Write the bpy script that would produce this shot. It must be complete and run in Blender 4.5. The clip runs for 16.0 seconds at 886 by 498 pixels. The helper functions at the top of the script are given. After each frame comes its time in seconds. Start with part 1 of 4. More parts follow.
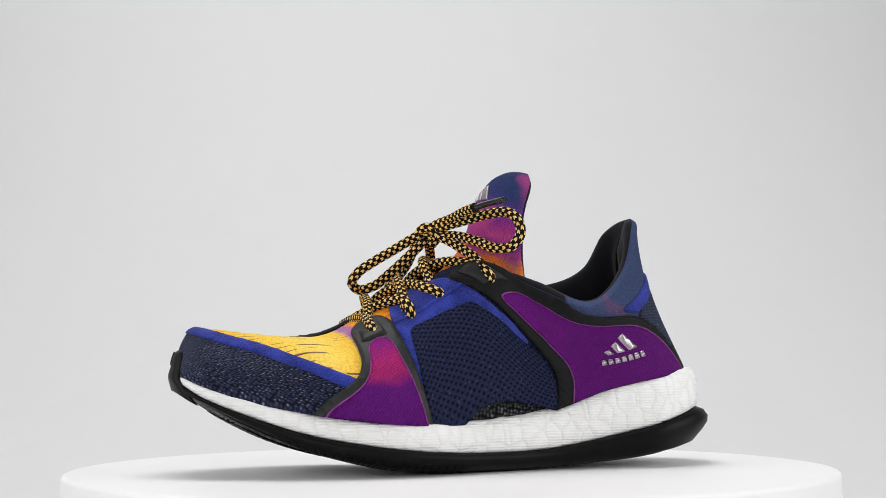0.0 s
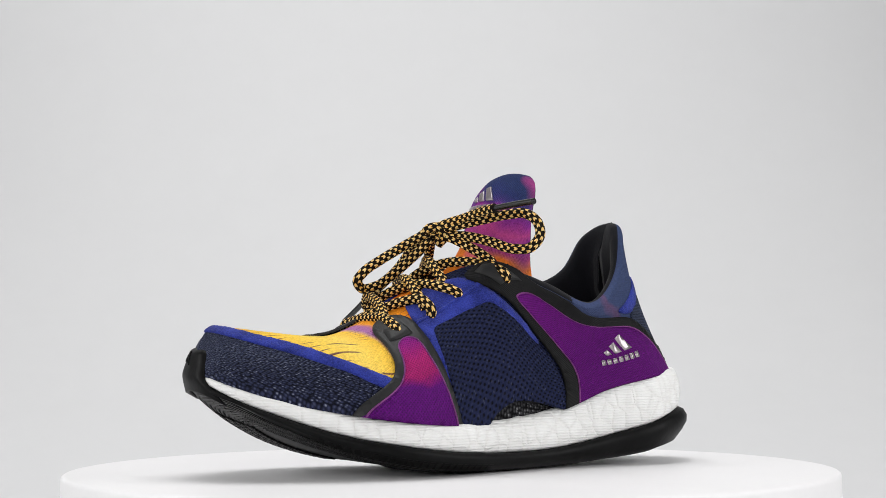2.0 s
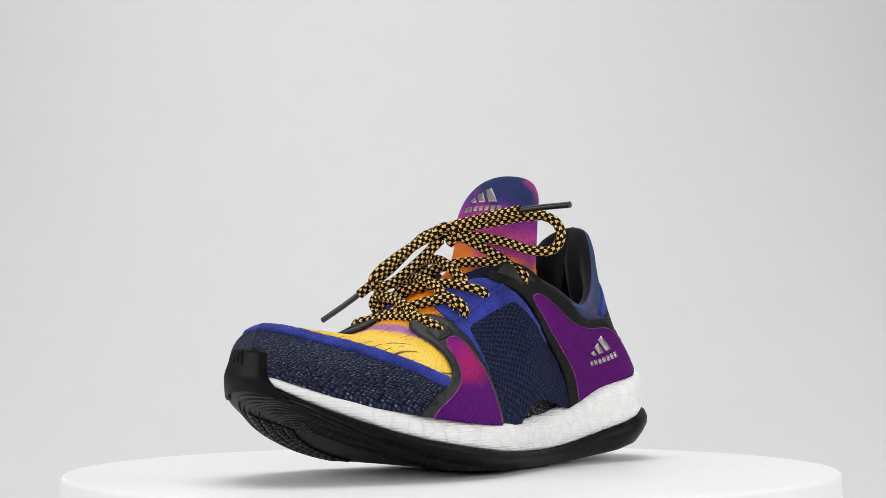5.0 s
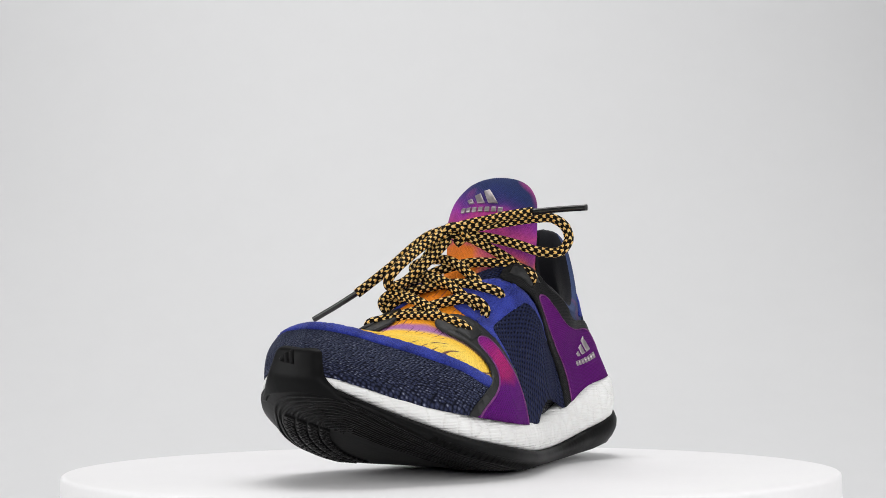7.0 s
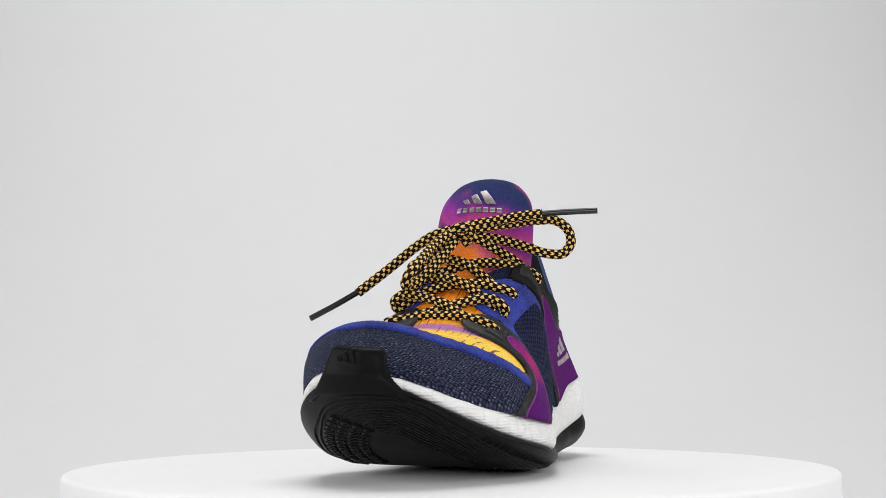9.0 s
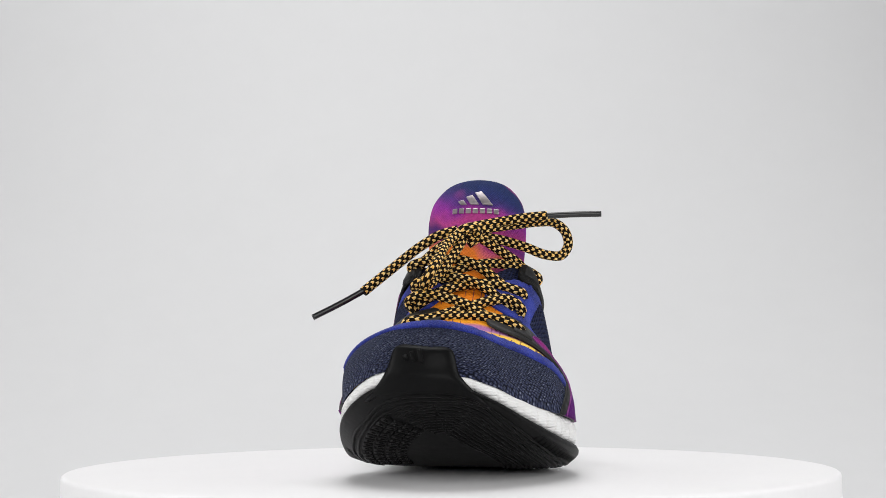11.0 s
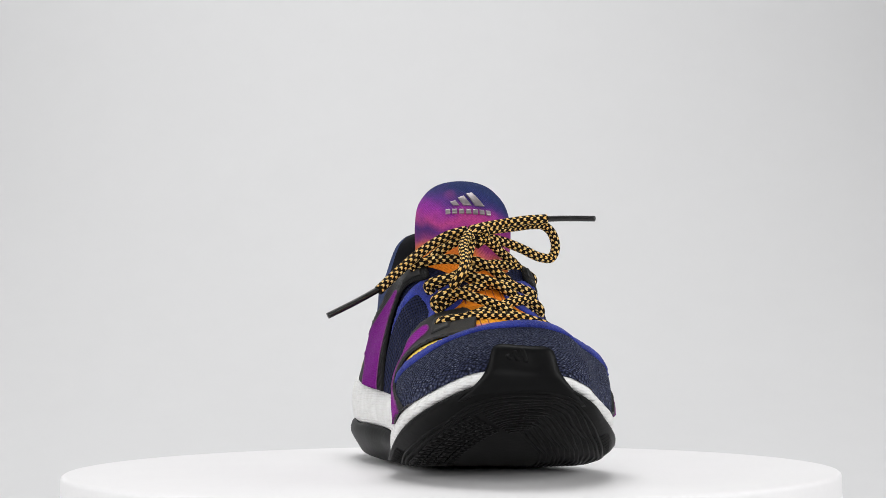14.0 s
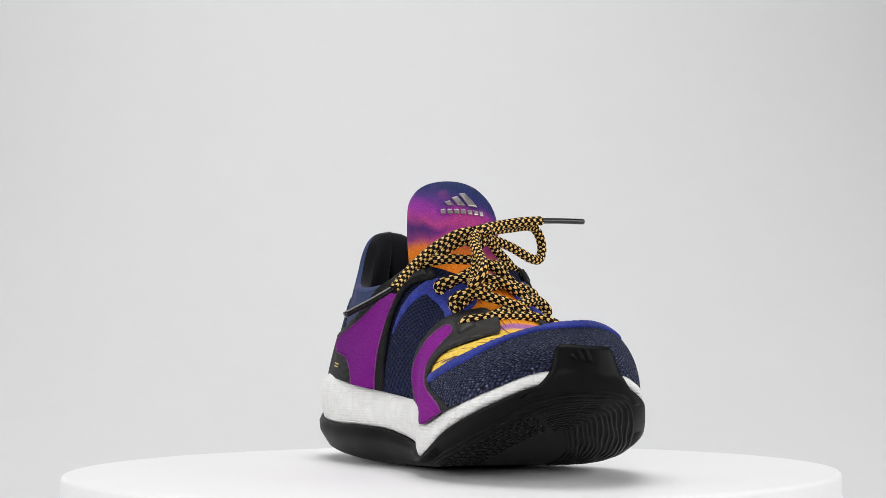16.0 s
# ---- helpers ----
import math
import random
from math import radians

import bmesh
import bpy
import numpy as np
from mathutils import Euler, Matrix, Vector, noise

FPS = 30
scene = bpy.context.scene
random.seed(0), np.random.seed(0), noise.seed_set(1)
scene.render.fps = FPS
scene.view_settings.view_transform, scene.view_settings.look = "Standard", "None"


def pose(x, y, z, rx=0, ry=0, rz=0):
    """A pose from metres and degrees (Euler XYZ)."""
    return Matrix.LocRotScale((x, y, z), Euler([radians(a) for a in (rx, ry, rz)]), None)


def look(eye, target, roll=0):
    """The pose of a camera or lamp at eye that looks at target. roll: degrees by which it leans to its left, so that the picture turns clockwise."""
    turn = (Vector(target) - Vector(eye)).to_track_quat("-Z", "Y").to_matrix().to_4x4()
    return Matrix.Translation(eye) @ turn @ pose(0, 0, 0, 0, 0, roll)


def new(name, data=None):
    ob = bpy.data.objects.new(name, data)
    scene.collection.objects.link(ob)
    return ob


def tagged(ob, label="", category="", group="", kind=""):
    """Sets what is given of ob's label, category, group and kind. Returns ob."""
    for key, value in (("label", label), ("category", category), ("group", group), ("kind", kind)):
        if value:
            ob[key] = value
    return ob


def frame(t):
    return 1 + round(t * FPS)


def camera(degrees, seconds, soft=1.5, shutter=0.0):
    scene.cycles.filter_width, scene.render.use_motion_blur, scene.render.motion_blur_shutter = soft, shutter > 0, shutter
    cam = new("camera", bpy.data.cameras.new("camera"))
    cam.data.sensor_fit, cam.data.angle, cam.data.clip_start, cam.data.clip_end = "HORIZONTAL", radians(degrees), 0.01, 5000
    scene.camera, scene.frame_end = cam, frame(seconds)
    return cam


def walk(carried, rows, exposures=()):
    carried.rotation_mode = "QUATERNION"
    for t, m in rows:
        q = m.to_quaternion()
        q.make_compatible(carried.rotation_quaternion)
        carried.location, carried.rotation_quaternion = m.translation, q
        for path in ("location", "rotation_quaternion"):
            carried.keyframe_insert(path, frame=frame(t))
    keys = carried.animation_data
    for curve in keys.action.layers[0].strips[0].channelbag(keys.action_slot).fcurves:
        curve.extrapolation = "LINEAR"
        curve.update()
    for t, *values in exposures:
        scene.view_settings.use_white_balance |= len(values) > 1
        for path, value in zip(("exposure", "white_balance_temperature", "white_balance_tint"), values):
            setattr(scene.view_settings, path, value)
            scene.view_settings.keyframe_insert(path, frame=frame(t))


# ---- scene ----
# camera: stands still before the turntable
cam = camera(34.5, 16.0, soft=0.85)
EYE = (0.0, -0.7236, 0.0499)
AIM = (-0.004373, 0.2692, 0.13214)
STAND = look(EYE, AIM, -0.31)
walk(cam, [(0.0, STAND), (16.0, STAND)])


def spin(t):
    """Degrees by which the turntable has turned at t seconds; the shoe's toe points this way."""
    return -160.6 + 5.848 * t


# ---- light: a white photo tent with soft lamps ----
scene.view_settings.exposure = 0.0
world = bpy.data.worlds.new("studio")
scene.world = world
world.use_nodes = True
world.node_tree.nodes["Background"].inputs[0].default_value = (0.98, 0.98, 1.0, 1)
world.node_tree.nodes["Background"].inputs[1].default_value = 0.135


def soft_lamp(name, eye, target, sx, sy, watts, colour=(1, 1, 1)):
    lamp = bpy.data.lights.new(name, "AREA")
    lamp.shape, lamp.size, lamp.size_y, lamp.energy, lamp.color = "RECTANGLE", sx, sy, watts, colour
    ob = new(name, lamp)
    ob.matrix_world = look(eye, target)
    return ob


soft_lamp("tent_top_lamp", (0.0, 0.02, 1.05), (0.0, 0.05, 0.0), 0.75, 0.55, 5.5)
soft_lamp("front_lamp", (-0.05, -1.30, 0.34), (0.0, 0.0, 0.05), 1.0, 0.55, 6.7)
soft_lamp("tent_side_lamp", (-0.95, -0.25, 0.40), (0.0, 0.0, 0.04), 0.7, 0.6, 4.2)
soft_lamp("tent_side_lamp", (0.95, -0.25, 0.40), (0.0, 0.0, 0.04), 0.7, 0.6, 4.9)
soft_lamp("backdrop_lamp", (-0.25, 0.45, 1.50), (-0.12, 1.25, 0.85), 1.0, 0.4, 8.6)


# ---- materials ----
def mat(name, colour, rough=0.6, metal=0.0, sheen=0.0):
    m = bpy.data.materials.new(name)
    m.use_nodes = True
    b = m.node_tree.nodes["Principled BSDF"]
    b.inputs["Base Color"].default_value = (*colour, 1)
    b.inputs["Roughness"].default_value = rough
    b.inputs["Metallic"].default_value = metal
    if colour[0] < 0.6 and metal == 0:
        b.inputs["Specular IOR Level"].default_value = 0.09
    if sheen:
        b.inputs["Sheen Weight"].default_value = sheen
    return m


def node(m, kind, **values):
    n = m.node_tree.nodes.new(kind)
    for k, v in values.items():
        key = k.replace("_", " ")
        if key in n.inputs:
            n.inputs[key].default_value = v
    return n


def link(m, a, b):
    m.node_tree.links.new(a, b)


def bsdf(m):
    return m.node_tree.nodes["Principled BSDF"]


def ramp(m, fac, stops):
    r = node(m, "ShaderNodeValToRGB")
    e = r.color_ramp.elements
    while len(e) < len(stops):
        e.new(0.5)
    for i, (pos, col) in enumerate(stops):
        e[i].position, e[i].color = pos, (*col, 1)
    link(m, fac, r.inputs[0])
    return r.outputs[0]


def bump(m, height, strength=0.5, distance=0.001, under=None):
    b = node(m, "ShaderNodeBump", Strength=strength, Distance=distance)
    link(m, height, b.inputs["Height"])
    if under:
        link(m, under, b.inputs["Normal"])
    link(m, b.outputs[0], bsdf(m).inputs["Normal"])
    return b.outputs[0]


def place_of(m, uv=False, scale=(1, 1, 1), turn=0.0):
    c = node(m, "ShaderNodeTexCoord")
    p = node(m, "ShaderNodeMapping")
    p.inputs["Scale"].default_value = scale
    p.inputs["Rotation"].default_value = (0, 0, radians(turn))
    link(m, c.outputs["UV" if uv else "Object"], p.inputs[0])
    return p.outputs[0]


def grainy(name, colour, rough, vary=0.12, scale=400.0, depth=0.0003, sheen=0.0, strength=0.4):
    """A plain surface with fine grain and slow stains."""
    m = mat(name, colour, rough, 0.0, sheen)
    at = place_of(m)
    fine = node(m, "ShaderNodeTexNoise", Scale=scale, Detail=4.0)
    slow = node(m, "ShaderNodeTexNoise", Scale=scale / 14, Detail=3.0)
    link(m, at, fine.inputs["Vector"])
    link(m, at, slow.inputs["Vector"])
    mix = node(m, "ShaderNodeMath")
    mix.operation = "ADD"
    link(m, fine.outputs[0], mix.inputs[0])
    link(m, slow.outputs[0], mix.inputs[1])
    lo, hi = [c * (1 - vary) for c in colour], [min(1, c * (1 + vary)) for c in colour]
    half = node(m, "ShaderNodeMath")
    half.operation = "MULTIPLY"
    half.inputs[1].default_value = 0.5
    link(m, mix.outputs[0], half.inputs[0])
    link(m, ramp(m, half.outputs[0], [(0.3, lo), (0.7, hi)]), bsdf(m).inputs["Base Color"])
    bump(m, fine.outputs[0], strength, depth)
    return m


M_TENT = grainy("tent_cloth", (0.80, 0.80, 0.80), 0.9, 0.02, 60.0, 0.0002)
M_BACKDROP = grainy("backdrop_paper", (0.656, 0.656, 0.662), 0.9, 0.012, 30.0, 0.0002)
M_PLATE = grainy("white_plastic", (0.825, 0.815, 0.82), 0.5, 0.015, 300.0, 0.00005)
M_RUBBER = grainy("black_rubber", (0.0027, 0.0027, 0.0029), 0.45, 0.35, 300.0, 0.0003)
bsdf(M_RUBBER).inputs["Specular IOR Level"].default_value = 0.10
M_STRAP = grainy("black_coated_strap", (0.0150, 0.0150, 0.0155), 0.50, 0.25, 1500.0, 0.0002)
bsdf(M_STRAP).inputs["Specular IOR Level"].default_value = 0.22
M_LINING = grainy("black_lining", (0.0060, 0.0062, 0.0085), 0.9, 0.25, 1100.0, 0.0004, 0.08)
M_BLUE = grainy("blue_suede", (0.024, 0.036, 0.245), 0.85, 0.70, 1500.0, 0.0008, 0.08, 0.9)
M_MAUVE = grainy("mauve_thread", (0.20, 0.055, 0.20), 0.85, 0.5, 2500.0, 0.0006, 0.0, 0.9)
M_SILVER = grainy("silver_foil", (0.40, 0.36, 0.37), 0.32, 0.25, 420.0, 0.0004)
bsdf(M_SILVER).inputs["Metallic"].default_value = 0.85
M_AGLET = grainy("black_aglet", (0.010, 0.010, 0.010), 0.20, 0.2, 500.0, 0.0001)
bsdf(M_AGLET).inputs["Specular IOR Level"].default_value = 0.5
M_GOLD = grainy("gold_print", (0.55, 0.40, 0.12), 0.5, 0.2, 800.0, 0.0001)


def math_node(m, op, a, b=None):
    n = node(m, "ShaderNodeMath")
    n.operation = op
    for i, x in enumerate((a, b)):
        if x is None:
            continue
        if hasattr(x, "links"):
            link(m, x, n.inputs[i])
        else:
            n.inputs[i].default_value = x
    return n.outputs[0]


def mixed(m, fac, a, b):
    n = node(m, "ShaderNodeMix")
    n.data_type = "RGBA"
    for x, i in ((fac, 0), (a, 6), (b, 7)):
        if hasattr(x, "links"):
            link(m, x, n.inputs[i])
        else:
            n.inputs[i].default_value = x if i == 0 else (*x, 1)
    return n.outputs[2]


def foam():
    """Moulded foam beads: shallow cells with fine lines across."""
    m = mat("white_bead_foam", (0.81, 0.80, 0.78), 0.55)
    at = place_of(m, scale=(1, 1, 0.8))
    cell = node(m, "ShaderNodeTexVoronoi", Scale=118.0)
    cell.feature = "DISTANCE_TO_EDGE"
    slow = node(m, "ShaderNodeTexNoise", Scale=60.0, Detail=3.0)
    lines = node(m, "ShaderNodeTexWave", Scale=300.0, Distortion=2.5, Detail=2.0)
    lines.bands_direction = "Z"
    for n in (cell, slow, lines):
        link(m, at, n.inputs["Vector"])
    edge = ramp(m, cell.outputs["Distance"], [(0.0, (0, 0, 0)), (0.12, (0.5, 0.5, 0.5)), (0.28, (0.85, 0.85, 0.85)), (0.5, (1, 1, 1))])
    dirt = ramp(m, slow.outputs[0], [(0.3, (0.76, 0.76, 0.75)), (0.65, (0.84, 0.84, 0.83))])
    link(m, mixed(m, edge, (0.76, 0.755, 0.74), dirt), bsdf(m).inputs["Base Color"])
    first = bump(m, edge, 0.52, 0.0012)
    bump(m, lines.outputs["Color"], 0.40, 0.0004, first)
    return m


def knit(name, dark, light, step_u, step_v, turn=0.0, specks=0.0, rough=0.8, depth=0.0006):
    """Knitted cloth: rows of small loops with dark holes between them."""
    m = mat(name, dark, rough)
    at = place_of(m, True, (1, 1, 1), turn)
    sep = node(m, "ShaderNodeSeparateXYZ")
    wob = node(m, "ShaderNodeTexNoise", Scale=220.0, Detail=2.0)
    link(m, at, wob.inputs["Vector"])
    link(m, at, sep.inputs[0])
    du = math_node(m, "MULTIPLY", wob.outputs[0], 1.6)
    a = math_node(m, "ADD", math_node(m, "MULTIPLY", sep.outputs[0], math.pi / step_u), du)
    b = math_node(m, "ADD", math_node(m, "MULTIPLY", sep.outputs[1], math.pi / step_v), du)
    loop = math_node(m, "MULTIPLY", math_node(m, "SINE", a), math_node(m, "SINE", b))
    high = math_node(m, "ADD", math_node(m, "MULTIPLY", loop, 0.5), 0.5)
    col = ramp(m, high, [(0.10, dark), (0.45, light)])
    if specks:
        n = node(m, "ShaderNodeTexVoronoi", Scale=420.0)
        link(m, at, n.inputs["Vector"])
        col = mixed(m, ramp(m, n.outputs["Distance"], [(0.10, (specks,) * 3), (0.24, (0, 0, 0))]), col, (0.25, 0.27, 0.36))
    link(m, col, bsdf(m).inputs["Base Color"])
    bump(m, high, 0.9, depth)
    return m


def looped(name, dark, light, painted_glint, size, turn=0.0):
    """Coarse knit of uneven small loops; some of them have a pale highlight painted on."""
    m = mat(name, dark, 0.75)
    at = place_of(m, True, (1.0, 1.7, 1.0), turn)
    warp = node(m, "ShaderNodeTexNoise", Scale=260.0, Detail=2.0)
    link(m, at, warp.inputs["Vector"])
    push = node(m, "ShaderNodeVectorMath")
    push.operation = "MULTIPLY_ADD"
    push.inputs[1].default_value = (size * 0.5,) * 3
    link(m, warp.outputs["Color"], push.inputs[0])
    link(m, at, push.inputs[2])
    cell = node(m, "ShaderNodeTexVoronoi", Scale=1 / size, Randomness=0.55)
    link(m, push.outputs[0], cell.inputs["Vector"])
    tell = node(m, "ShaderNodeSeparateColor")
    link(m, cell.outputs["Color"], tell.inputs[0])
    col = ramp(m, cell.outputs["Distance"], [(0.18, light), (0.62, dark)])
    # highlight put into the base colour at the middle of some loops
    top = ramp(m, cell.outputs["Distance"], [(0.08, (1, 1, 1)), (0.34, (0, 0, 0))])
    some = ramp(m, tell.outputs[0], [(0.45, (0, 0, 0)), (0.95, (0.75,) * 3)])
    link(m, mixed(m, math_node(m, "MULTIPLY", top, some), col, painted_glint), bsdf(m).inputs["Base Color"])
    bump(m, math_node(m, "SUBTRACT", 1.0, cell.outputs["Distance"]), 1.0, 0.0016)
    return m


def printed(name, axis_from, axis_to, stops, swirl, rough=0.75, weave=0.0009, lines=False, open_weave=0.12, blotches=()):
    """Cloth with a cloudy dyed print that runs from one place to another, and a fine weave."""
    m = mat(name, (0.3, 0.1, 0.3), rough)
    at = place_of(m)
    cloud = node(m, "ShaderNodeTexNoise", Scale=38.0, Detail=2.5, Roughness=0.55)
    link(m, at, cloud.inputs["Vector"])
    a, b = Vector(axis_from), Vector(axis_to)
    d = (b - a) / (b - a).length_squared
    dot = node(m, "ShaderNodeVectorMath")
    dot.operation = "DOT_PRODUCT"
    dot.inputs[1].default_value = d
    link(m, at, dot.inputs[0])
    along = math_node(m, "SUBTRACT", dot.outputs["Value"], a.dot(d))
    off = math_node(m, "MULTIPLY", math_node(m, "SUBTRACT", cloud.outputs[0], 0.5), swirl)
    col = ramp(m, math_node(m, "ADD", along, off), stops)
    for k, (hue, size, where) in enumerate(blotches):
        spot = node(m, "ShaderNodeTexNoise", Scale=size, Detail=1.5, Roughness=0.45)
        moved = node(m, "ShaderNodeVectorMath")
        moved.inputs[1].default_value = (0.37 * k + 0.11, 0.21 * k, 0.05)
        link(m, at, moved.inputs[0])
        link(m, moved.outputs[0], spot.inputs["Vector"])
        col = mixed(m, ramp(m, spot.outputs[0], [(where, (0, 0, 0)), (where + 0.14, (0.9,) * 3)]), col, hue)
    if lines:
        for scale, wide, low, along_axis in ((46.0, 0.05, 0.52, "Y"), (84.0, 0.05, 0.50, "Y")):
            veins = node(m, "ShaderNodeTexWave", Scale=scale, Distortion=2.0, Detail=1.5)
            veins.inputs["Detail Scale"].default_value = 0.5
            veins.bands_direction = along_axis
            link(m, at, veins.inputs["Vector"])
            part_of = node(m, "ShaderNodeTexNoise", Scale=scale * 0.9, Detail=1.0)
            link(m, at, part_of.inputs["Vector"])
            thin = ramp(m, veins.outputs["Fac"], [(wide * 0.3, (0.85,) * 3), (wide * 1.3, (0, 0, 0))])
            some = ramp(m, part_of.outputs[0], [(low, (0, 0, 0)), (low + 0.08, (1, 1, 1))])
            col = mixed(m, math_node(m, "MULTIPLY", thin, some), col, (0.10, 0.025, 0.06))
    tone = node(m, "ShaderNodeTexNoise", Scale=900.0, Detail=2.0)
    link(m, at, tone.inputs["Vector"])
    col = mixed(m, ramp(m, tone.outputs[0], [(0.35, (0.22,) * 3), (0.6, (0, 0, 0))]), col, (0.01, 0.008, 0.015))
    uv = place_of(m, True)
    sep = node(m, "ShaderNodeSeparateXYZ")
    link(m, uv, sep.inputs[0])
    w = math_node(m, "MULTIPLY", math_node(m, "SINE", math_node(m, "MULTIPLY", sep.outputs[0], math.pi / weave)),
                  math_node(m, "SINE", math_node(m, "MULTIPLY", sep.outputs[1], math.pi / weave)))
    holes = ramp(m, math_node(m, "ADD", math_node(m, "MULTIPLY", w, 0.5), 0.5), [(0.12, (open_weave,) * 3), (0.45, (0, 0, 0))])
    link(m, mixed(m, holes, col, (0.02, 0.006, 0.03)), bsdf(m).inputs["Base Color"])
    bump(m, w, 0.5, 0.0004)
    return m


def braid():
    """Round braided cord: pale yellow flecks staggered on black."""
    m = mat("braided_cord", (0.015, 0.012, 0.01), 0.7)
    at = place_of(m, True)
    sep = node(m, "ShaderNodeSeparateXYZ")
    link(m, at, sep.inputs[0])
    wob = node(m, "ShaderNodeTexNoise", Scale=900.0, Detail=1.0)
    link(m, place_of(m), wob.inputs["Vector"])
    shift = math_node(m, "MULTIPLY", wob.outputs[0], 0.9)
    b = math_node(m, "MULTIPLY", sep.outputs[1], 4.0)
    crook = math_node(m, "MULTIPLY", math_node(m, "ABSOLUTE", math_node(m, "SINE", b)), 1.5)
    a = math_node(m, "ADD", math_node(m, "ADD", math_node(m, "MULTIPLY", sep.outputs[0], 2 * math.pi / 0.0037), shift), crook)
    fleck = math_node(m, "MULTIPLY", math_node(m, "SINE", a), math_node(m, "SINE", b))
    # each fleck is a pair of yarns that lean together, with a dark line between them
    cleft = ramp(m, math_node(m, "ABSOLUTE", math_node(m, "COSINE", b)), [(0.05, (0.55,) * 3), (0.22, (0, 0, 0))])
    fleck = math_node(m, "SUBTRACT", fleck, math_node(m, "MULTIPLY", cleft, 0.8))
    hue = ramp(m, wob.outputs[0], [(0.35, (0.92, 0.52, 0.11)), (0.65, (1.0, 0.77, 0.36))])
    link(m, mixed(m, ramp(m, fleck, [(0.17, (0, 0, 0)), (0.28, (1, 1, 1))]), (0.008, 0.005, 0.003), hue), bsdf(m).inputs["Base Color"])
    bump(m, fleck, 0.8, 0.0008)
    return m


M_FOAM = foam()
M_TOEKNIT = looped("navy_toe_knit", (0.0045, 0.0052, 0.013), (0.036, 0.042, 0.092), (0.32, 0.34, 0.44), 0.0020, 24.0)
M_SIDEKNIT = knit("navy_side_mesh", (0.0022, 0.0027, 0.008), (0.0145, 0.0190, 0.056), 0.0019, 0.0013, -14.0, 0.10, depth=0.0016)
M_ARCH = looped("grey_arch_mesh", (0.004, 0.004, 0.005), (0.06, 0.06, 0.065), (0.35, 0.35, 0.36), 0.0018, 10.0)
bsdf(M_TOEKNIT).inputs["Sheen Weight"].default_value = 0.15
bsdf(M_TOEKNIT).inputs["Sheen Roughness"].default_value = 0.4
bsdf(M_TOEKNIT).inputs["Sheen Tint"].default_value = (0.48, 0.56, 0.85, 1)
M_HEELKNIT = knit("slate_heel_mesh", (0.008, 0.010, 0.018), (0.036, 0.044, 0.075), 0.0013, 0.0010, 0.0, 0.2)
PINK, ORANGE, GOLD = (0.46, 0.035, 0.24), (0.82, 0.22, 0.010), (0.92, 0.47, 0.025)
M_PURPLE = printed("purple_mesh_print", (-0.05, 0.0, 0.03), (0.07, 0.0, 0.09), [(0.0, (0.100, 0.004, 0.140)), (0.45, (0.140, 0.006, 0.180)), (0.70, (0.165, 0.007, 0.200)), (0.80, (0.20, 0.010, 0.17)), (0.92, (0.40, 0.018, 0.15))], 0.40, open_weave=0.55)
M_PURPLE_FORE = printed("purple_to_pink_mesh", (0.0, 0.0, 0.024), (0.0, 0.0, 0.066), [(0.0, (0.10, 0.004, 0.15)), (0.42, (0.11, 0.005, 0.17)), (0.55, (0.34, 0.014, 0.13)), (0.70, (0.40, 0.016, 0.15)), (0.85, (0.24, 0.010, 0.20)), (1.0, (0.18, 0.008, 0.20))], 0.45, open_weave=0.55)
M_PURPLE_OUT = printed("purple_mesh_plain", (-0.05, 0.0, 0.03), (0.07, 0.0, 0.09), [(0.0, (0.170, 0.006, 0.205)), (0.5, (0.230, 0.010, 0.260)), (1.0, (0.29, 0.014, 0.31))], 0.40, open_weave=0.4)
M_TONGUE = printed("tongue_print", (0.0, 0.004, 0.103), (-0.004, 0.014, 0.150), [(0.0, ORANGE), (0.14, (0.80, 0.20, 0.03)), (0.24, (0.45, 0.06, 0.22)), (0.36, (0.16, 0.025, 0.22)), (0.46, (0.48, 0.06, 0.25)), (0.58, (0.28, 0.035, 0.31)), (0.72, (0.09, 0.036, 0.21)), (0.84, (0.022, 0.034, 0.115)), (1.0, (0.018, 0.030, 0.105))], 0.60, open_weave=0.0, blotches=(((0.50, 0.055, 0.27), 30.0, 0.52), ((0.022, 0.030, 0.13), 34.0, 0.54), ((0.85, 0.23, 0.03), 36.0, 0.67)))
M_VAMP = printed("yellow_vamp_print", (0.125, 0.0, 0.06), (0.035, 0.0, 0.08), [(0.0, (0.96, 0.55, 0.035)), (0.35, (0.98, 0.66, 0.10)), (0.50, (1.0, 0.70, 0.13)), (0.66, (0.97, 0.58, 0.06)), (0.70, (0.40, 0.17, 0.42)), (0.735, (0.42, 0.16, 0.36)), (0.76, (0.85, 0.34, 0.02)), (1.0, ORANGE)], 0.06, lines=True, open_weave=0.0)
M_COLLAR = printed("slate_collar_print", (-0.05, 0.0, 0.07), (-0.11, 0.0, 0.12), [(0.0, (0.050, 0.068, 0.150)), (0.30, (0.048, 0.066, 0.145)), (0.36, (0.11, 0.065, 0.14)), (0.40, (0.046, 0.066, 0.15)), (1.0, (0.034, 0.050, 0.112))], 0.5)
M_CORD = braid()


def ribbed():
    """Coated strap with fine slanting ribs."""
    m = grainy("black_ribbed_strap", (0.0075, 0.0075, 0.008), 0.5, 0.25, 1500.0, 0.0002)
    ribs = node(m, "ShaderNodeTexWave", Scale=330.0, Distortion=0.6)
    ribs.bands_direction = "DIAGONAL"
    link(m, place_of(m, True), ribs.inputs["Vector"])
    bump(m, ribs.outputs["Fac"], 0.4, 0.0003)
    return m


M_RIBBED = ribbed()

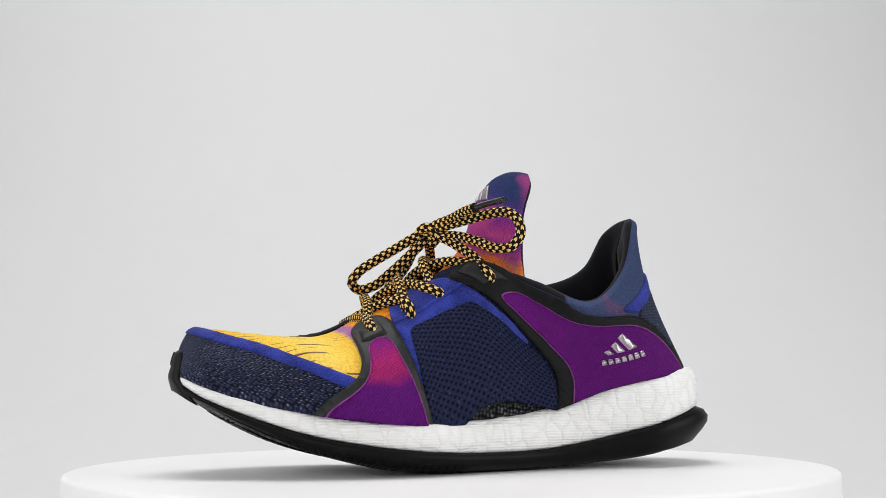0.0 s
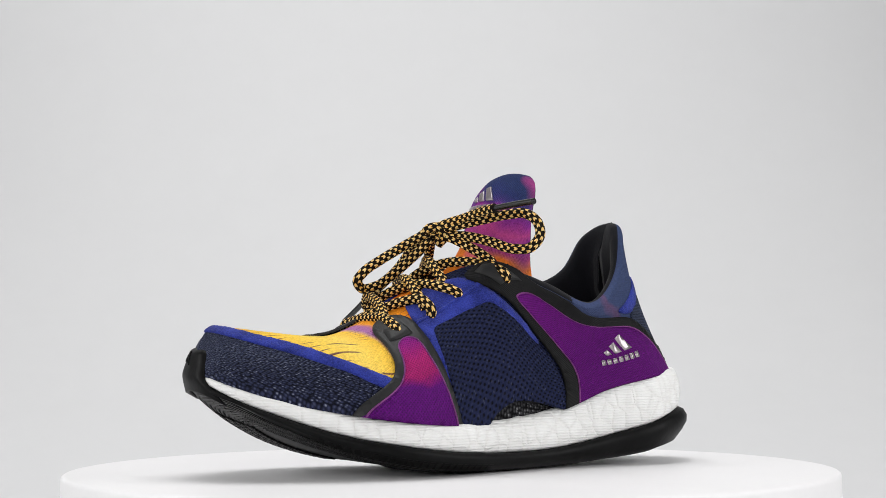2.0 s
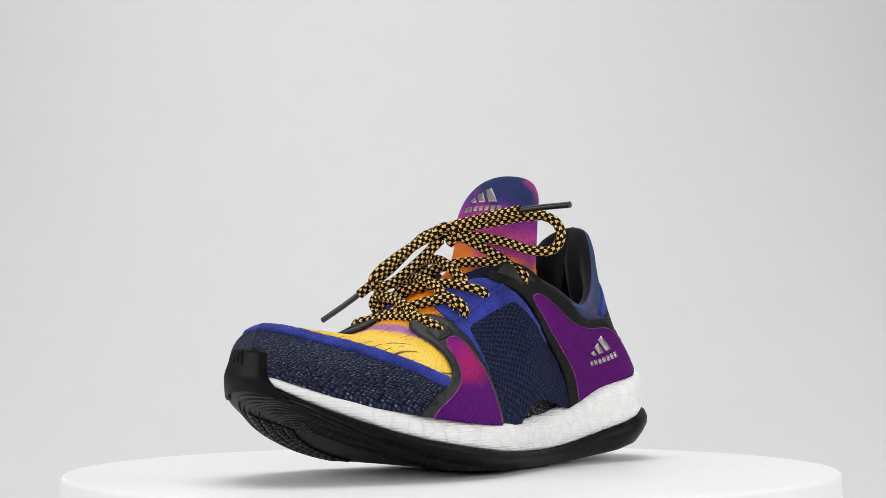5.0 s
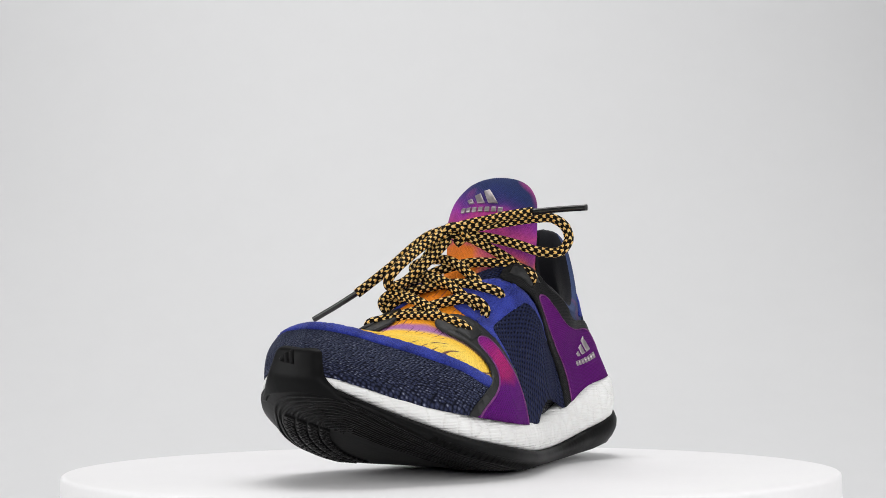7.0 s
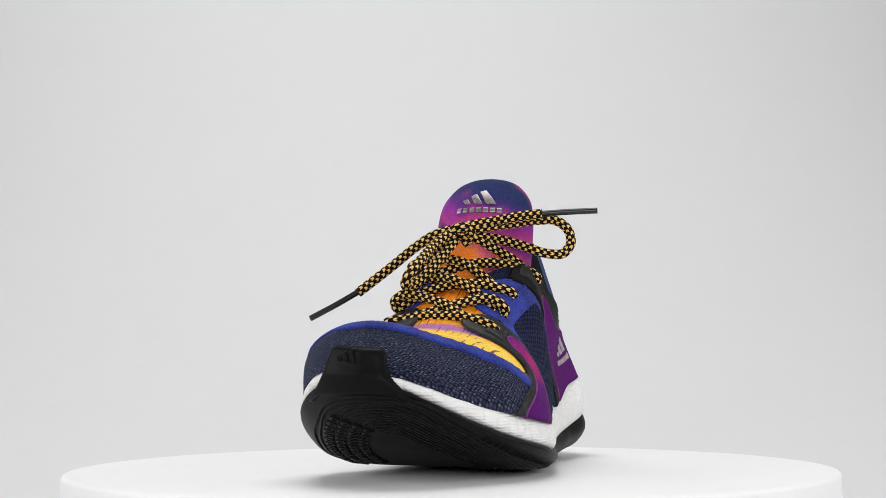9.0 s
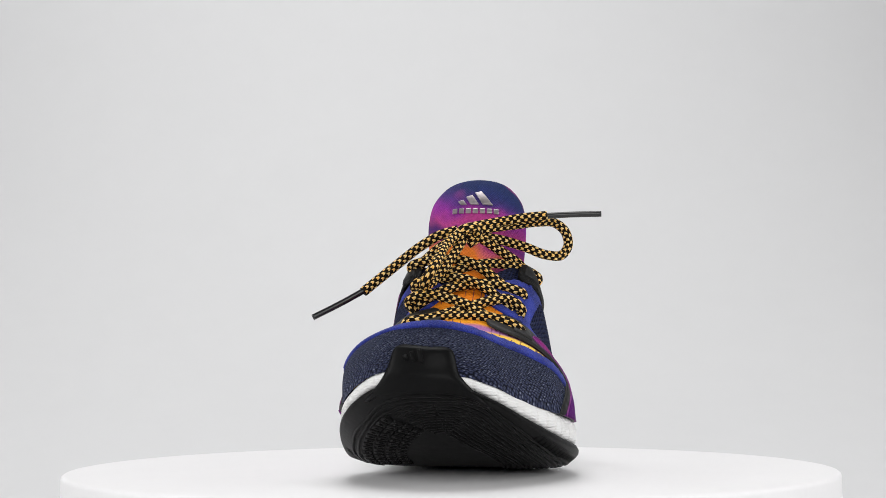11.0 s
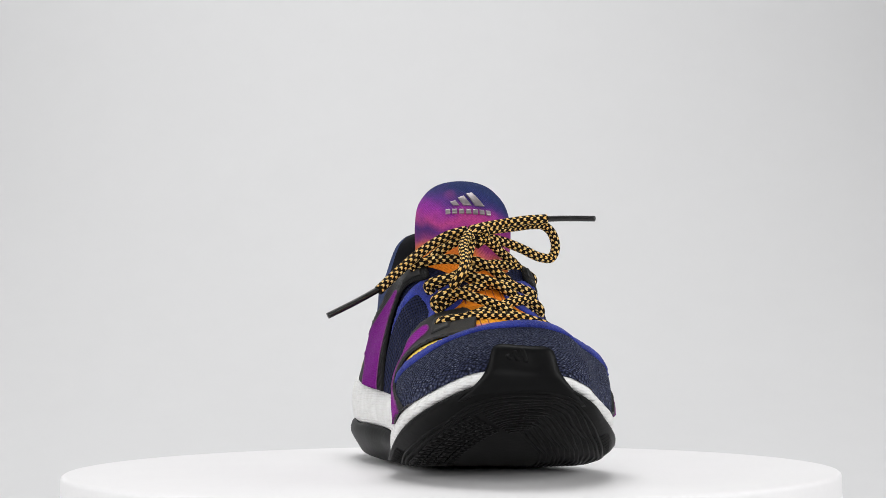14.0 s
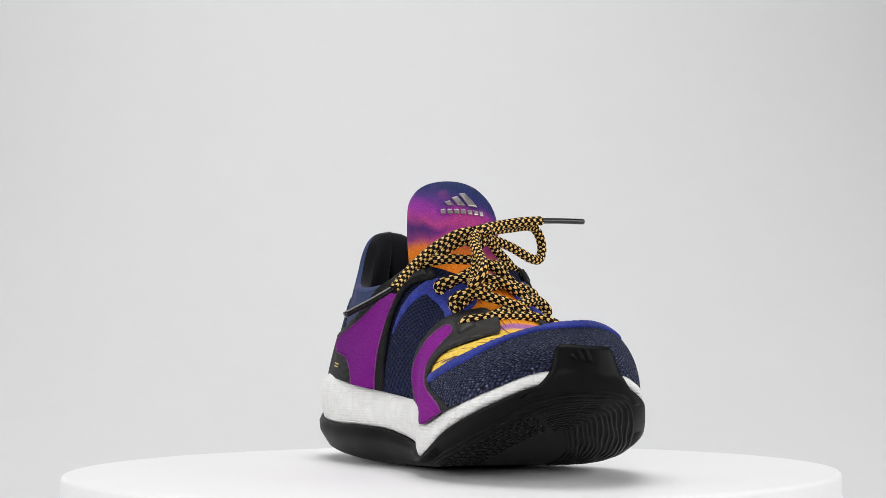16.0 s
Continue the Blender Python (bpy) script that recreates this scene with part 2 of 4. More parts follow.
# ---- setting ----
def mesh_object(name, bm, material, parent=None, label=""):
    me = bpy.data.meshes.new(name)
    bmesh.ops.recalc_face_normals(bm, faces=bm.faces)
    for f in bm.faces:
        f.smooth = True
    bm.to_mesh(me)
    bm.free()
    me.materials.append(material)
    ob = new(name, me)
    if parent:
        ob.parent = parent
    if label:
        ob["label"] = label
    return ob


part = mesh_object


def sweep_backdrop():
    """One sheet of paper: a floor that curves up into a back wall."""
    bm = bmesh.new()
    prof = [(-2.2, -0.06), (0.35, -0.06)]
    for i in range(1, 13):
        a = radians(90 * i / 12)
        prof.append((0.35 + 0.85 * math.sin(a), -0.06 + 0.85 * (1 - math.cos(a))))
    prof.append((1.2, 1.9))
    rows = [[bm.verts.new((x, y, z)) for x in (-1.6, -0.8, 0, 0.8, 1.6)] for y, z in prof]
    for a, b in zip(rows, rows[1:]):
        for i in range(4):
            bm.faces.new((a[i], a[i + 1], b[i + 1], b[i]))
    ob = mesh_object("backdrop", bm, M_BACKDROP)
    s = ob.modifiers.new("thick", "SOLIDIFY")
    s.thickness, s.offset = 0.004, 1
    return tagged(ob, "seamless pale grey paper sweep behind the turntable", "backdrop", kind="structure")


sweep_backdrop()


def tent_panel(name, low, high, label):
    """A thin white cloth wall between two corners."""
    bm = bmesh.new()
    bmesh.ops.create_cube(bm, size=1.0)
    for v in bm.verts:
        for i in range(3):
            v.co[i] = low[i] if v.co[i] < 0 else high[i]
    return tagged(mesh_object(name, bm, M_TENT), label, "wall" if name != "ceiling" else "ceiling", kind="structure")


tent_panel("wall_west", (-1.63, -2.2, -0.10), (-1.61, 1.25, 1.93), "plain white cloth side wall of photo tent")
tent_panel("wall_east", (1.61, -2.2, -0.10), (1.63, 1.25, 1.93), "plain white cloth side wall of photo tent")
tent_panel("wall_south", (-1.61, -2.23, -0.10), (1.61, -2.21, 1.93), "plain white cloth front wall of photo tent")
tent_panel("ceiling", (-1.61, -2.2, 1.91), (1.61, 1.25, 1.93), "plain white cloth top of photo tent")


def lathe(bm, prof, n=160):
    """Turn a profile of (radius, height) round the z axis."""
    rings = []
    for r, z in prof:
        rings.append([bm.verts.new((r * math.cos(2 * math.pi * i / n), r * math.sin(2 * math.pi * i / n), z)) for i in range(n)])
    for a, b in zip(rings, rings[1:]):
        for i in range(n):
            bm.faces.new((a[i], a[(i + 1) % n], b[(i + 1) % n], b[i]))
    bm.faces.new(rings[0])
    bm.faces.new(rings[-1][::-1])


def build_turntable():
    table = new("turntable")
    bm = bmesh.new()
    lathe(bm, [(0.186, -0.034), (0.1885, -0.0335), (0.1895, -0.032), (0.1895, -0.002), (0.1892, -0.0009), (0.1884, -0.0002), (0.187, 0.0)])
    plate = part("plate", bm, M_PLATE, table)
    bm = bmesh.new()
    lathe(bm, [(0.12, -0.06), (0.122, -0.059), (0.122, -0.036), (0.118, -0.0345)], 96)
    part("base", bm, M_PLATE, table, "low round base")
    return tagged(table, "round matt white turntable disc on low base", "turntable")


turntable = build_turntable()

# ---- the shoe's form: x to the toe, y to the medial side, z up, in metres ----
def glide(xs, ys, x):
    """Smooth curve through rows of stations (Catmull-Rom with uneven steps)."""
    xs, ys, x = np.asarray(xs, float), np.asarray(ys, float), np.asarray(x, float)
    d = np.gradient(ys, xs, axis=0)
    i = np.clip(np.searchsorted(xs, x, side="right") - 1, 0, len(xs) - 2)
    h = xs[i + 1] - xs[i]
    t = np.clip((x - xs[i]) / h, 0, 1)
    if ys.ndim > 1:
        t, h = t[..., None], h[..., None]
    return (ys[i] * (1 + 2 * t) * (1 - t) ** 2 + d[i] * h * t * (1 - t) ** 2
            + ys[i + 1] * t * t * (3 - 2 * t) + d[i + 1] * h * t * t * (t - 1))


# stations round each side, from the toe (0) to the heel (1)
STEP = [0, 0.04, 0.09, 0.16, 0.25, 0.35, 0.45, 0.55, 0.65, 0.75, 0.85, 0.92, 0.97, 1]
# sole: x, y, height of the ground face, of the foam's lower edge and of its upper edge
SOLE_IN = [(0.1402, 0.0070, 0.0395, 0.0440, 0.0478), (0.1389, 0.0202, 0.0370, 0.0421, 0.0474), (0.1317, 0.0324, 0.0337, 0.0366, 0.0434), (0.1136, 0.0448, 0.0234, 0.0286, 0.0366), (0.0886, 0.0573, 0.0125, 0.0202, 0.0309), (0.0580, 0.0644, 0.0051, 0.0144, 0.0264), (0.0281, 0.0615, 0.0017, 0.0110, 0.0244), (-0.0035, 0.0528, 0.0005, 0.0096, 0.0252), (-0.0357, 0.0455, 0.0005, 0.0104, 0.0296), (-0.0683, 0.0450, 0.0027, 0.0158, 0.0395), (-0.1020, 0.0456, 0.0066, 0.0232, 0.0460), (-0.1227, 0.0320, 0.0100, 0.0283, 0.0493), (-0.1307, 0.0155, 0.0120, 0.0290, 0.0490), (-0.1318, 0.0030, 0.0125, 0.0290, 0.0488)]
SOLE_OUT = [(0.1402, 0.0070, 0.0395, 0.0440, 0.0478), (0.1380, -0.0045, 0.0400, 0.0432, 0.0496), (0.1320, -0.0160, 0.0378, 0.0420, 0.0489), (0.1158, -0.0295, 0.0288, 0.0350, 0.0422), (0.0891, -0.0390, 0.0168, 0.0240, 0.0332), (0.0560, -0.0396, 0.0066, 0.0090, 0.0255), (0.0282, -0.0320, 0.0030, 0.0140, 0.0345), (-0.0040, -0.0330, 0.0024, 0.0188, 0.0390), (-0.0361, -0.0378, 0.0026, 0.0205, 0.0423), (-0.0682, -0.0396, 0.0044, 0.0205, 0.0450), (-0.1008, -0.0354, 0.0080, 0.0225, 0.0464), (-0.1214, -0.0245, 0.0110, 0.0265, 0.0478), (-0.1300, -0.0096, 0.0122, 0.0280, 0.0485), (-0.1318, 0.0030, 0.0125, 0.0290, 0.0488)]
# how far inside the sole's edge the upper meets the foam
INSET_IN = [0.0012, 0.0012, 0.0012, 0.0023, 0.0014, 0.0025, 0.0043, 0.0012, 0.0012, 0.0035, 0.0058, 0.0074, 0.0070, 0.0048]
INSET_OUT = [0.0012, 0.0012, 0.0012, 0.0012, 0.0012, 0.0036, 0.0045, 0.0019, 0.0013, 0.0046, 0.0070, 0.0036, 0.0040, 0.0055]
# crest: ridge of the toe box and instep, then the rim of the collar: x, y, z
CREST_IN = [(0.1275, 0.0068, 0.0683), (0.1258, 0.0067, 0.0684), (0.1197, 0.0066, 0.0683), (0.1067, 0.0068, 0.0667), (0.0861, 0.0074, 0.0649), (0.0638, 0.0063, 0.0672), (0.0330, 0.0102, 0.0854), (0.0017, 0.0355, 0.1005), (-0.0288, 0.0440, 0.0882), (-0.0599, 0.0415, 0.0792), (-0.0845, 0.0305, 0.0975), (-0.0945, 0.0210, 0.1170), (-0.0995, 0.0130, 0.1238), (-0.1032, 0.0045, 0.1250)]
CREST_OUT = [(0.1275, 0.0068, 0.0683), (0.1258, 0.0067, 0.0684), (0.1197, 0.0066, 0.0683), (0.1067, 0.0068, 0.0667), (0.0861, 0.0074, 0.0649), (0.0638, 0.0063, 0.0672), (0.0330, 0.0102, 0.0854), (0.0036, -0.0125, 0.1005), (-0.0305, -0.0225, 0.0930), (-0.0606, -0.0270, 0.0912), (-0.0835, -0.0198, 0.1015), (-0.0920, -0.0120, 0.1190), (-0.0992, -0.0035, 0.1244), (-0.1032, 0.0045, 0.1250)]
# how boxy the section is (1 round, 0.5 boxy) and how straight the wall stands (0 arch, 1 wall)
BOXY = [0.7200, 0.7100, 0.6700, 0.6421, 0.6678, 0.7882, 0.8495, 0.7575, 0.7480, 0.8086, 0.7953, 0.7943, 0.7967, 0.7997]
BULGE_IN = [-0.0014, -0.0028, -0.0030, -0.0024, 0.0006, -0.0013, -0.0039, -0.0016, -0.0047, -0.0049, -0.0040, -0.0050, -0.0095, -0.0135]
BULGE_OUT = [-0.0014, -0.0032, -0.0010, 0.0007, 0.0018, 0.0034, 0.0019, -0.0013, -0.0043, -0.0027, -0.0013, -0.0024, -0.0085, -0.0140]
WALL = [0, 0, 0, 0, 0, 0, 0, 0.2, 0.7, 1, 1, 1, 1, 1]


def sides(table_in, table_out, u):
    """Value at u: 0 toe, +1 heel round the medial side, -1 heel round the lateral side."""
    u = np.asarray(u, float)
    u = np.where(u > 1, u - 2, np.where(u < -1, u + 2, u))
    a = np.abs(u)
    pick = (u >= 0) if np.ndim(table_in[0]) == 0 else (u >= 0)[..., None]
    return np.where(pick, glide(STEP, table_in, a), glide(STEP, table_out, a))


def sole_edge(u, inset=0.0):
    """Edge of the sole, moved in by inset: x, y, low, mid, top."""
    p = sides(SOLE_IN, SOLE_OUT, u)
    e = 4e-3
    d = sides(SOLE_IN, SOLE_OUT, u + e)[..., :2] - sides(SOLE_IN, SOLE_OUT, u - e)[..., :2]
    d = d / (np.linalg.norm(d, axis=-1, keepdims=True) + 1e-12)
    n = np.stack([d[..., 1], -d[..., 0]], -1)
    p[..., :2] -= n * np.asarray(inset)[..., None]
    return p, n


def upper(u, v):
    """The upper's skin: v runs from 0 at the foam to 1 at the crest."""
    u, v = np.broadcast_arrays(np.asarray(u, float), np.asarray(v, float))
    base, out = sole_edge(u, sides(INSET_IN, INSET_OUT, u))
    low, base, top = base[..., 4] - 0.0015, base[..., :2], sides(CREST_IN, CREST_OUT, u)
    box, wall = sides(BOXY, BOXY, u), sides(WALL, WALL, u)
    a = np.clip(v, 0, 1) * math.pi / 2
    g = (1 - wall) * (1 - np.maximum(np.cos(a), 0) ** box) + wall * v ** 1.25
    h = (1 - wall) * np.maximum(np.sin(a), 0) ** box + wall * v
    v = np.clip(v, 0, 1)
    xy = base + (top[..., :2] - base) * g[..., None] + out * (sides(BULGE_IN, BULGE_OUT, u) * np.sin(np.pi * v))[..., None]
    return np.concatenate([xy, (low + (top[..., 2] - low) * h)[..., None]], -1)


def upper_normal(u, v):
    e = 2e-3
    du = upper(u + e, v) - upper(u - e, v)
    dv = upper(u, np.minimum(v + e, 1)) - upper(u, np.maximum(v - e, 0))
    n = np.cross(du, dv)
    n = n / (np.linalg.norm(n, axis=-1, keepdims=True) + 1e-12)
    return n


def skin(u, v, out=0.0):
    u, v = np.broadcast_arrays(np.asarray(u, float), np.asarray(v, float))
    return upper(u, v) + upper_normal(u, v) * out


def strip_mesh(rows, closed=False, uv=None):
    """A bmesh from rows of points of equal length; uv: rows of (u, v) to go with them."""
    bm = bmesh.new()
    vs = [[bm.verts.new(p) for p in row] for row in rows]
    lay = bm.loops.layers.uv.new("UVMap") if uv is not None else None
    for k, (a, b) in enumerate(zip(vs, vs[1:])):
        n = len(a)
        for i in range(n if closed else n - 1):
            j = (i + 1) % n
            f = bm.faces.new((a[i], a[j], b[j], b[i]))
            if lay:
                for lp, (r, c) in zip(f.loops, ((k, i), (k, i + 1), (k + 1, i + 1), (k + 1, i))):
                    lp[lay].uv = uv[r][c]
    return bm, vs


def chaikin(poly, rounds=2):
    """Round the corners of a closed outline."""
    p = np.asarray(poly, float)
    for _ in range(rounds):
        q = np.roll(p, -1, 0)
        p = np.stack([0.75 * p + 0.25 * q, 0.25 * p + 0.75 * q], 1).reshape(-1, p.shape[1])
    return p


LONG, TALL = 0.31, 0.085  # metres for one step of u and of v, about


def on_upper(p, out):
    return skin(p[:, 0] / LONG, np.clip(p[:, 1] / TALL, 0, 1), out)


def panel(name, outline, material, parent, thick=0.0012, under=0.0, label="", surface=on_upper, scale=(LONG, TALL), cell=0.004, rounds=2, lip=0.0008):
    """A flat-cut piece laid over a curved skin, with a rounded edge of its own."""
    p = chaikin(outline, rounds) * np.array(scale)
    bm = bmesh.new()
    face = bm.faces.new([bm.verts.new((x, y, 0)) for x, y in p])
    face.normal_update()
    bmesh.ops.triangulate(bm, faces=[face])
    lo, hi = p.min(0), p.max(0)
    for ax in (0, 1):
        for c in np.arange(lo[ax] + cell, hi[ax], cell):
            co, no = [0, 0, 0], [0, 0, 0]
            co[ax], no[ax] = c, 1
            bmesh.ops.bisect_plane(bm, geom=bm.verts[:] + bm.edges[:] + bm.faces[:], plane_co=co, plane_no=no, dist=1e-7)
    bmesh.ops.inset_region(bm, faces=bm.faces[:], thickness=lip, use_even_offset=False)
    lay = bm.loops.layers.uv.new("UVMap")
    for f in bm.faces:
        for lp in f.loops:
            lp[lay].uv = lp.vert.co.xy
    edge = {v for e in bm.edges if e.is_boundary for v in e.verts}
    skirt = bmesh.ops.extrude_edge_only(bm, edges=[e for e in bm.edges if e.is_boundary])
    low = {g for g in skirt["geom"] if isinstance(g, bmesh.types.BMVert)}
    vs = list(bm.verts)
    at = np.array([v.co.xy for v in vs])
    out = np.array([under - 0.0004 if v in low else under + thick * 0.55 if v in edge else under + thick for v in vs])
    place = surface(at, out[:, None])
    for v, q in zip(vs, place):
        v.co = q
    return part(name, bm, material, parent, label)


def ribbon(name, outline, width, material, parent, out, surface=on_upper, scale=(LONG, TALL), rounds=2, shut=True):
    """A narrow raised seam that follows an outline on a skin."""
    p = chaikin(outline, rounds) * np.array(scale)
    if not shut:
        p = np.asarray(outline, float) * np.array(scale)
        t = np.linspace(0, len(p) - 1, 12 * len(p))
        p = glide(np.arange(len(p)), p, t)
    if shut:
        step = max(2, int(np.ceil(np.linalg.norm(np.roll(p, -1, 0) - p, axis=1).max() / 0.002)))
        q = np.roll(p, -1, 0)
        p = np.concatenate([p[:, None] + (q - p)[:, None] * np.linspace(0, 1, step, endpoint=False)[None, :, None]], 0).reshape(-1, 2)
        d = np.roll(p, -1, 0) - np.roll(p, 1, 0)
    else:
        d = np.gradient(p, axis=0)
    d = d / (np.linalg.norm(d, axis=1, keepdims=True) + 1e-9)
    n = np.stack([-d[:, 1], d[:, 0]], 1)
    rows = []
    for k, h in ((-1, -0.0004), (-0.8, 0.6), (0, 1), (0.8, 0.6), (1, -0.0004)):
        rows.append(surface(p + n * width * 0.5 * k, np.full((len(p), 1), out + (h * 0.0005 if h > 0 else -0.0004))))
    bm, _ = strip_mesh(rows, shut)
    return part(name, bm, material, parent)


def tube(name, path, radius, material, parent, label="", flat=1.0, dense=0.0009, sides_n=20, caps=True, taper=None):
    """A cord along a smooth path, with its length and turn as UV."""
    p = np.asarray(path, float)
    k = np.concatenate([[0], np.cumsum(np.linalg.norm(np.diff(p, axis=0), axis=1))])
    n = max(8, int(k[-1] / dense))
    s = np.linspace(0, k[-1], n)
    c = glide(k, p, s)
    t = np.gradient(c, axis=0)
    t /= np.linalg.norm(t, axis=1, keepdims=True)
    side = np.cross(t[0], (0.13, 0.21, 0.97))
    rows, uv = [], []
    ang = np.linspace(0, 2 * math.pi, sides_n + 1)
    for i in range(n):
        side = side - t[i] * (side @ t[i])
        side = side / np.linalg.norm(side)
        up = np.cross(t[i], side)
        r = radius * (taper(s[i] / k[-1]) if taper else 1.0)
        rows.append(c[i] + r * (np.cos(ang[:-1])[:, None] * side + flat * np.sin(ang[:-1])[:, None] * up))
        uv.append([(s[i], a) for a in ang])
    bm, vs = strip_mesh(rows, True, uv)
    if caps:
        bm.faces.new(vs[0][::-1])
        bm.faces.new(vs[-1])
    return part(name, bm, material, parent, label)


shoe = new("running_shoe")
RING = np.linspace(-1, 1, 361)[:-1]


def sole_row(u, inset, k, a, b):
    """A ring round the sole: k runs from height column a to height column b."""
    p, n = sole_edge(u, np.zeros_like(u) + inset)
    return np.stack([p[:, 0], p[:, 1], p[:, a] + (p[:, b] - p[:, a]) * k], 1)


def build_midsole():
    rows = []
    for inset, k in ((0.012, 0.0), (0.003, 0.0), (0.0012, 0.06), (0.0003, 0.2), (0.0, 0.4), (0.0002, 0.6), (0.0012, 0.8), (0.0025, 0.93), (0.0042, 1.0), (0.0065, 1.0), (0.012, 0.93), (0.02, 0.85)):
        r = sole_row(RING, inset, k, 3, 4)
        if 0.0 < k < 1:
            n = np.array([noise.noise(Vector(q) * 90) for q in r])
            r[:, :2] += (sole_edge(RING)[1]) * (n * 0.0004)[:, None]
        if k >= 0.93 and inset < 0.01:
            r[:, 2] += np.array([noise.noise(Vector(q) * 160) for q in r]) * 0.0006
        rows.append(r)
    bm, vs = strip_mesh(rows, True)
    bm.faces.new(vs[-1])
    bm.faces.new(vs[0][::-1])
    return part("midsole", bm, M_FOAM, shoe, "white foam midsole of moulded beads")


def ground_face(x):
    """Height of the ground face along the shoe's middle."""
    a, b = np.array(SOLE_IN), np.array(SOLE_OUT)
    return glide(a[::-1, 0], (a[::-1, 2] + b[::-1, 2]) / 2, x)


def heel_flare(u):
    return np.clip((np.abs(u) - 0.84) / 0.16, 0, 1) ** 1.5 * 0.007


def under_face(u, inset):
    """The outsole's underside at a distance inside its edge."""
    u = np.asarray(u, float)
    inset = np.zeros_like(u) + inset
    k = np.interp(inset, [0.001, 0.004, 0.008, 0.013], [0.38, 0.17, 0.05, 0.0])
    r = sole_row(u, inset, k, 2, 3)
    r[:, 2] = np.where(k < 0.2, np.minimum(r[:, 2], ground_face(r[:, 0]) + k * 0.011), r[:, 2])
    return r


def build_outsole():
    rows = []
    for inset, k, f in ((0.008, 1.0, 0), (0.0015, 1.0, 0.2), (0.0, 0.92, 0.7), (-0.0008, 0.75, 1.0), (-0.0006, 0.58, 1.0), (0.0010, 0.38, 0.8), (0.0040, 0.17, 0.4), (0.0080, 0.05, 0.1), (0.013, 0.0, 0), (0.021, 0.0, 0)):
        r = sole_row(RING, inset - heel_flare(RING) * f, k, 2, 3)
        if k < 0.2:
            r[:, 2] = np.minimum(r[:, 2], ground_face(r[:, 0]) + k * 0.011)
        rows.append(r)
    bm, vs = strip_mesh(rows, True)
    bm.faces.new(vs[0])
    last, n = vs[-1], len(vs[-1])
    for i in range(n // 2):
        four = (last[i], last[i + 1], last[(n - i - 1) % n], last[(n - i) % n])
        fs = [q for k, q in enumerate(four) if q not in four[:k]]
        if len(fs) > 2:
            bm.faces.new(fs)
    out = part("outsole", bm, M_RUBBER, shoe, "black rubber outsole with ribbed tread")
    # ribs that run along the edge of the forefoot, one inside the other
    for j, inset in enumerate(np.arange(0.0046, 0.034, 0.0022)):
        u = np.linspace(-0.40 if inset < 0.0095 else -0.10, 0.40, 140)
        wave = inset + 0.0004 * np.sin(u * 30 + 1.3 * j) + 0.0002 * np.sin(u * 71 + j)
        a, b = under_face(u, wave), under_face(u, wave + 0.0012)
        lift = np.array([0, 0, -0.0006])
        bm, _ = strip_mesh([a + (0, 0, 0.0006), a + lift, b + lift, b + (0, 0, 0.0006)])
        part("tread_rib", bm, M_RUBBER, out)
    # square blocks under the lateral side of the forefoot, each with a small pit
    for u in np.arange(-0.345, -0.115, 0.0170):
        for inset in np.arange(0.0115, 0.030, 0.0052):
            rings = []
            for grow, drop in ((1.0, 0.0006), (1.0, -0.0009), (0.42, -0.0010), (0.36, 0.0002)):
                du, di = 0.0068 * grow, 0.0021 * grow
                corner = under_face(u + np.array([-du, du, du, -du]), inset + np.array([-di, -di, di, di]))
                rings.append(corner + (0, 0, drop))
            bm, vs = strip_mesh(rings, True)
            bm.faces.new(vs[-1])
            part("tread_block", bm, M_RUBBER, out)
    # small lugs along the rim on both sides
    for s, first, last in ((1, 0.20, 0.50), (-1, 0.29, 0.37)):
        for u in np.arange(first, last, 0.013):
            rim = [sole_row(np.array([s * w]), 0.0006, 0.42, 2, 3)[0] for w in (u, u + 0.009)]
            mid = [under_face(np.array([s * w]), 0.004)[0] for w in (u + 0.001, u + 0.010)]
            inner = [under_face(np.array([s * w]), 0.0085)[0] for w in (u + 0.003, u + 0.012)]
            low = np.array([0, 0, -0.0004])
            bm, _ = strip_mesh([rim, [q + low for q in mid], [q + low for q in inner], [q - 3 * low for q in inner]])
            bmesh.ops.solidify(bm, geom=bm.faces[:], thickness=0.0005)
            part("lug", bm, M_RUBBER, out)
    return out


build_midsole()
build_outsole()


def skin_sheet(name, u0, u1, low, high, material, out, label="", nu=120, nv=30):
    """A part of the upper between two heights that may change along it."""
    u = np.linspace(u0, u1, nu)
    lo, hi = low(u), high(u)
    rows, uv = [], []
    for k in np.linspace(0, 1, nv):
        v = lo + (hi - lo) * k
        rows.append(skin(u, v, out))
        uv.append(list(zip(u * LONG, v * TALL)))
    bm, _ = strip_mesh(rows, False, uv)
    bmesh.ops.remove_doubles(bm, verts=bm.verts, dist=1e-5)
    return part(name, bm, material, shoe, label)


# height of the toe trim's lower and upper edge round the toe
TRIM_U = [-0.36, -0.33, -0.25, -0.19, -0.15, -0.105, -0.06, -0.02, 0.0, 0.026, 0.066, 0.126, 0.17, 0.216, 0.258, 0.298, 0.335]
TRIM_LOW = [0.20, 0.22, 0.23, 0.32, 0.46, 0.55, 0.60, 0.64, 0.65, 0.62, 0.54, 0.44, 0.385, 0.31, 0.25, 0.175, 0.14]
TRIM_HIGH = [0.27, 0.29, 0.34, 0.47, 0.62, 0.74, 0.84, 0.90, 0.91, 0.89, 0.79, 0.63, 0.56, 0.46, 0.36, 0.29, 0.23]
trim_low = lambda u: glide(TRIM_U, TRIM_LOW, np.clip(u, -0.36, 0.335))
trim_high = lambda u: glide(TRIM_U, TRIM_HIGH, np.clip(u, -0.36, 0.335))
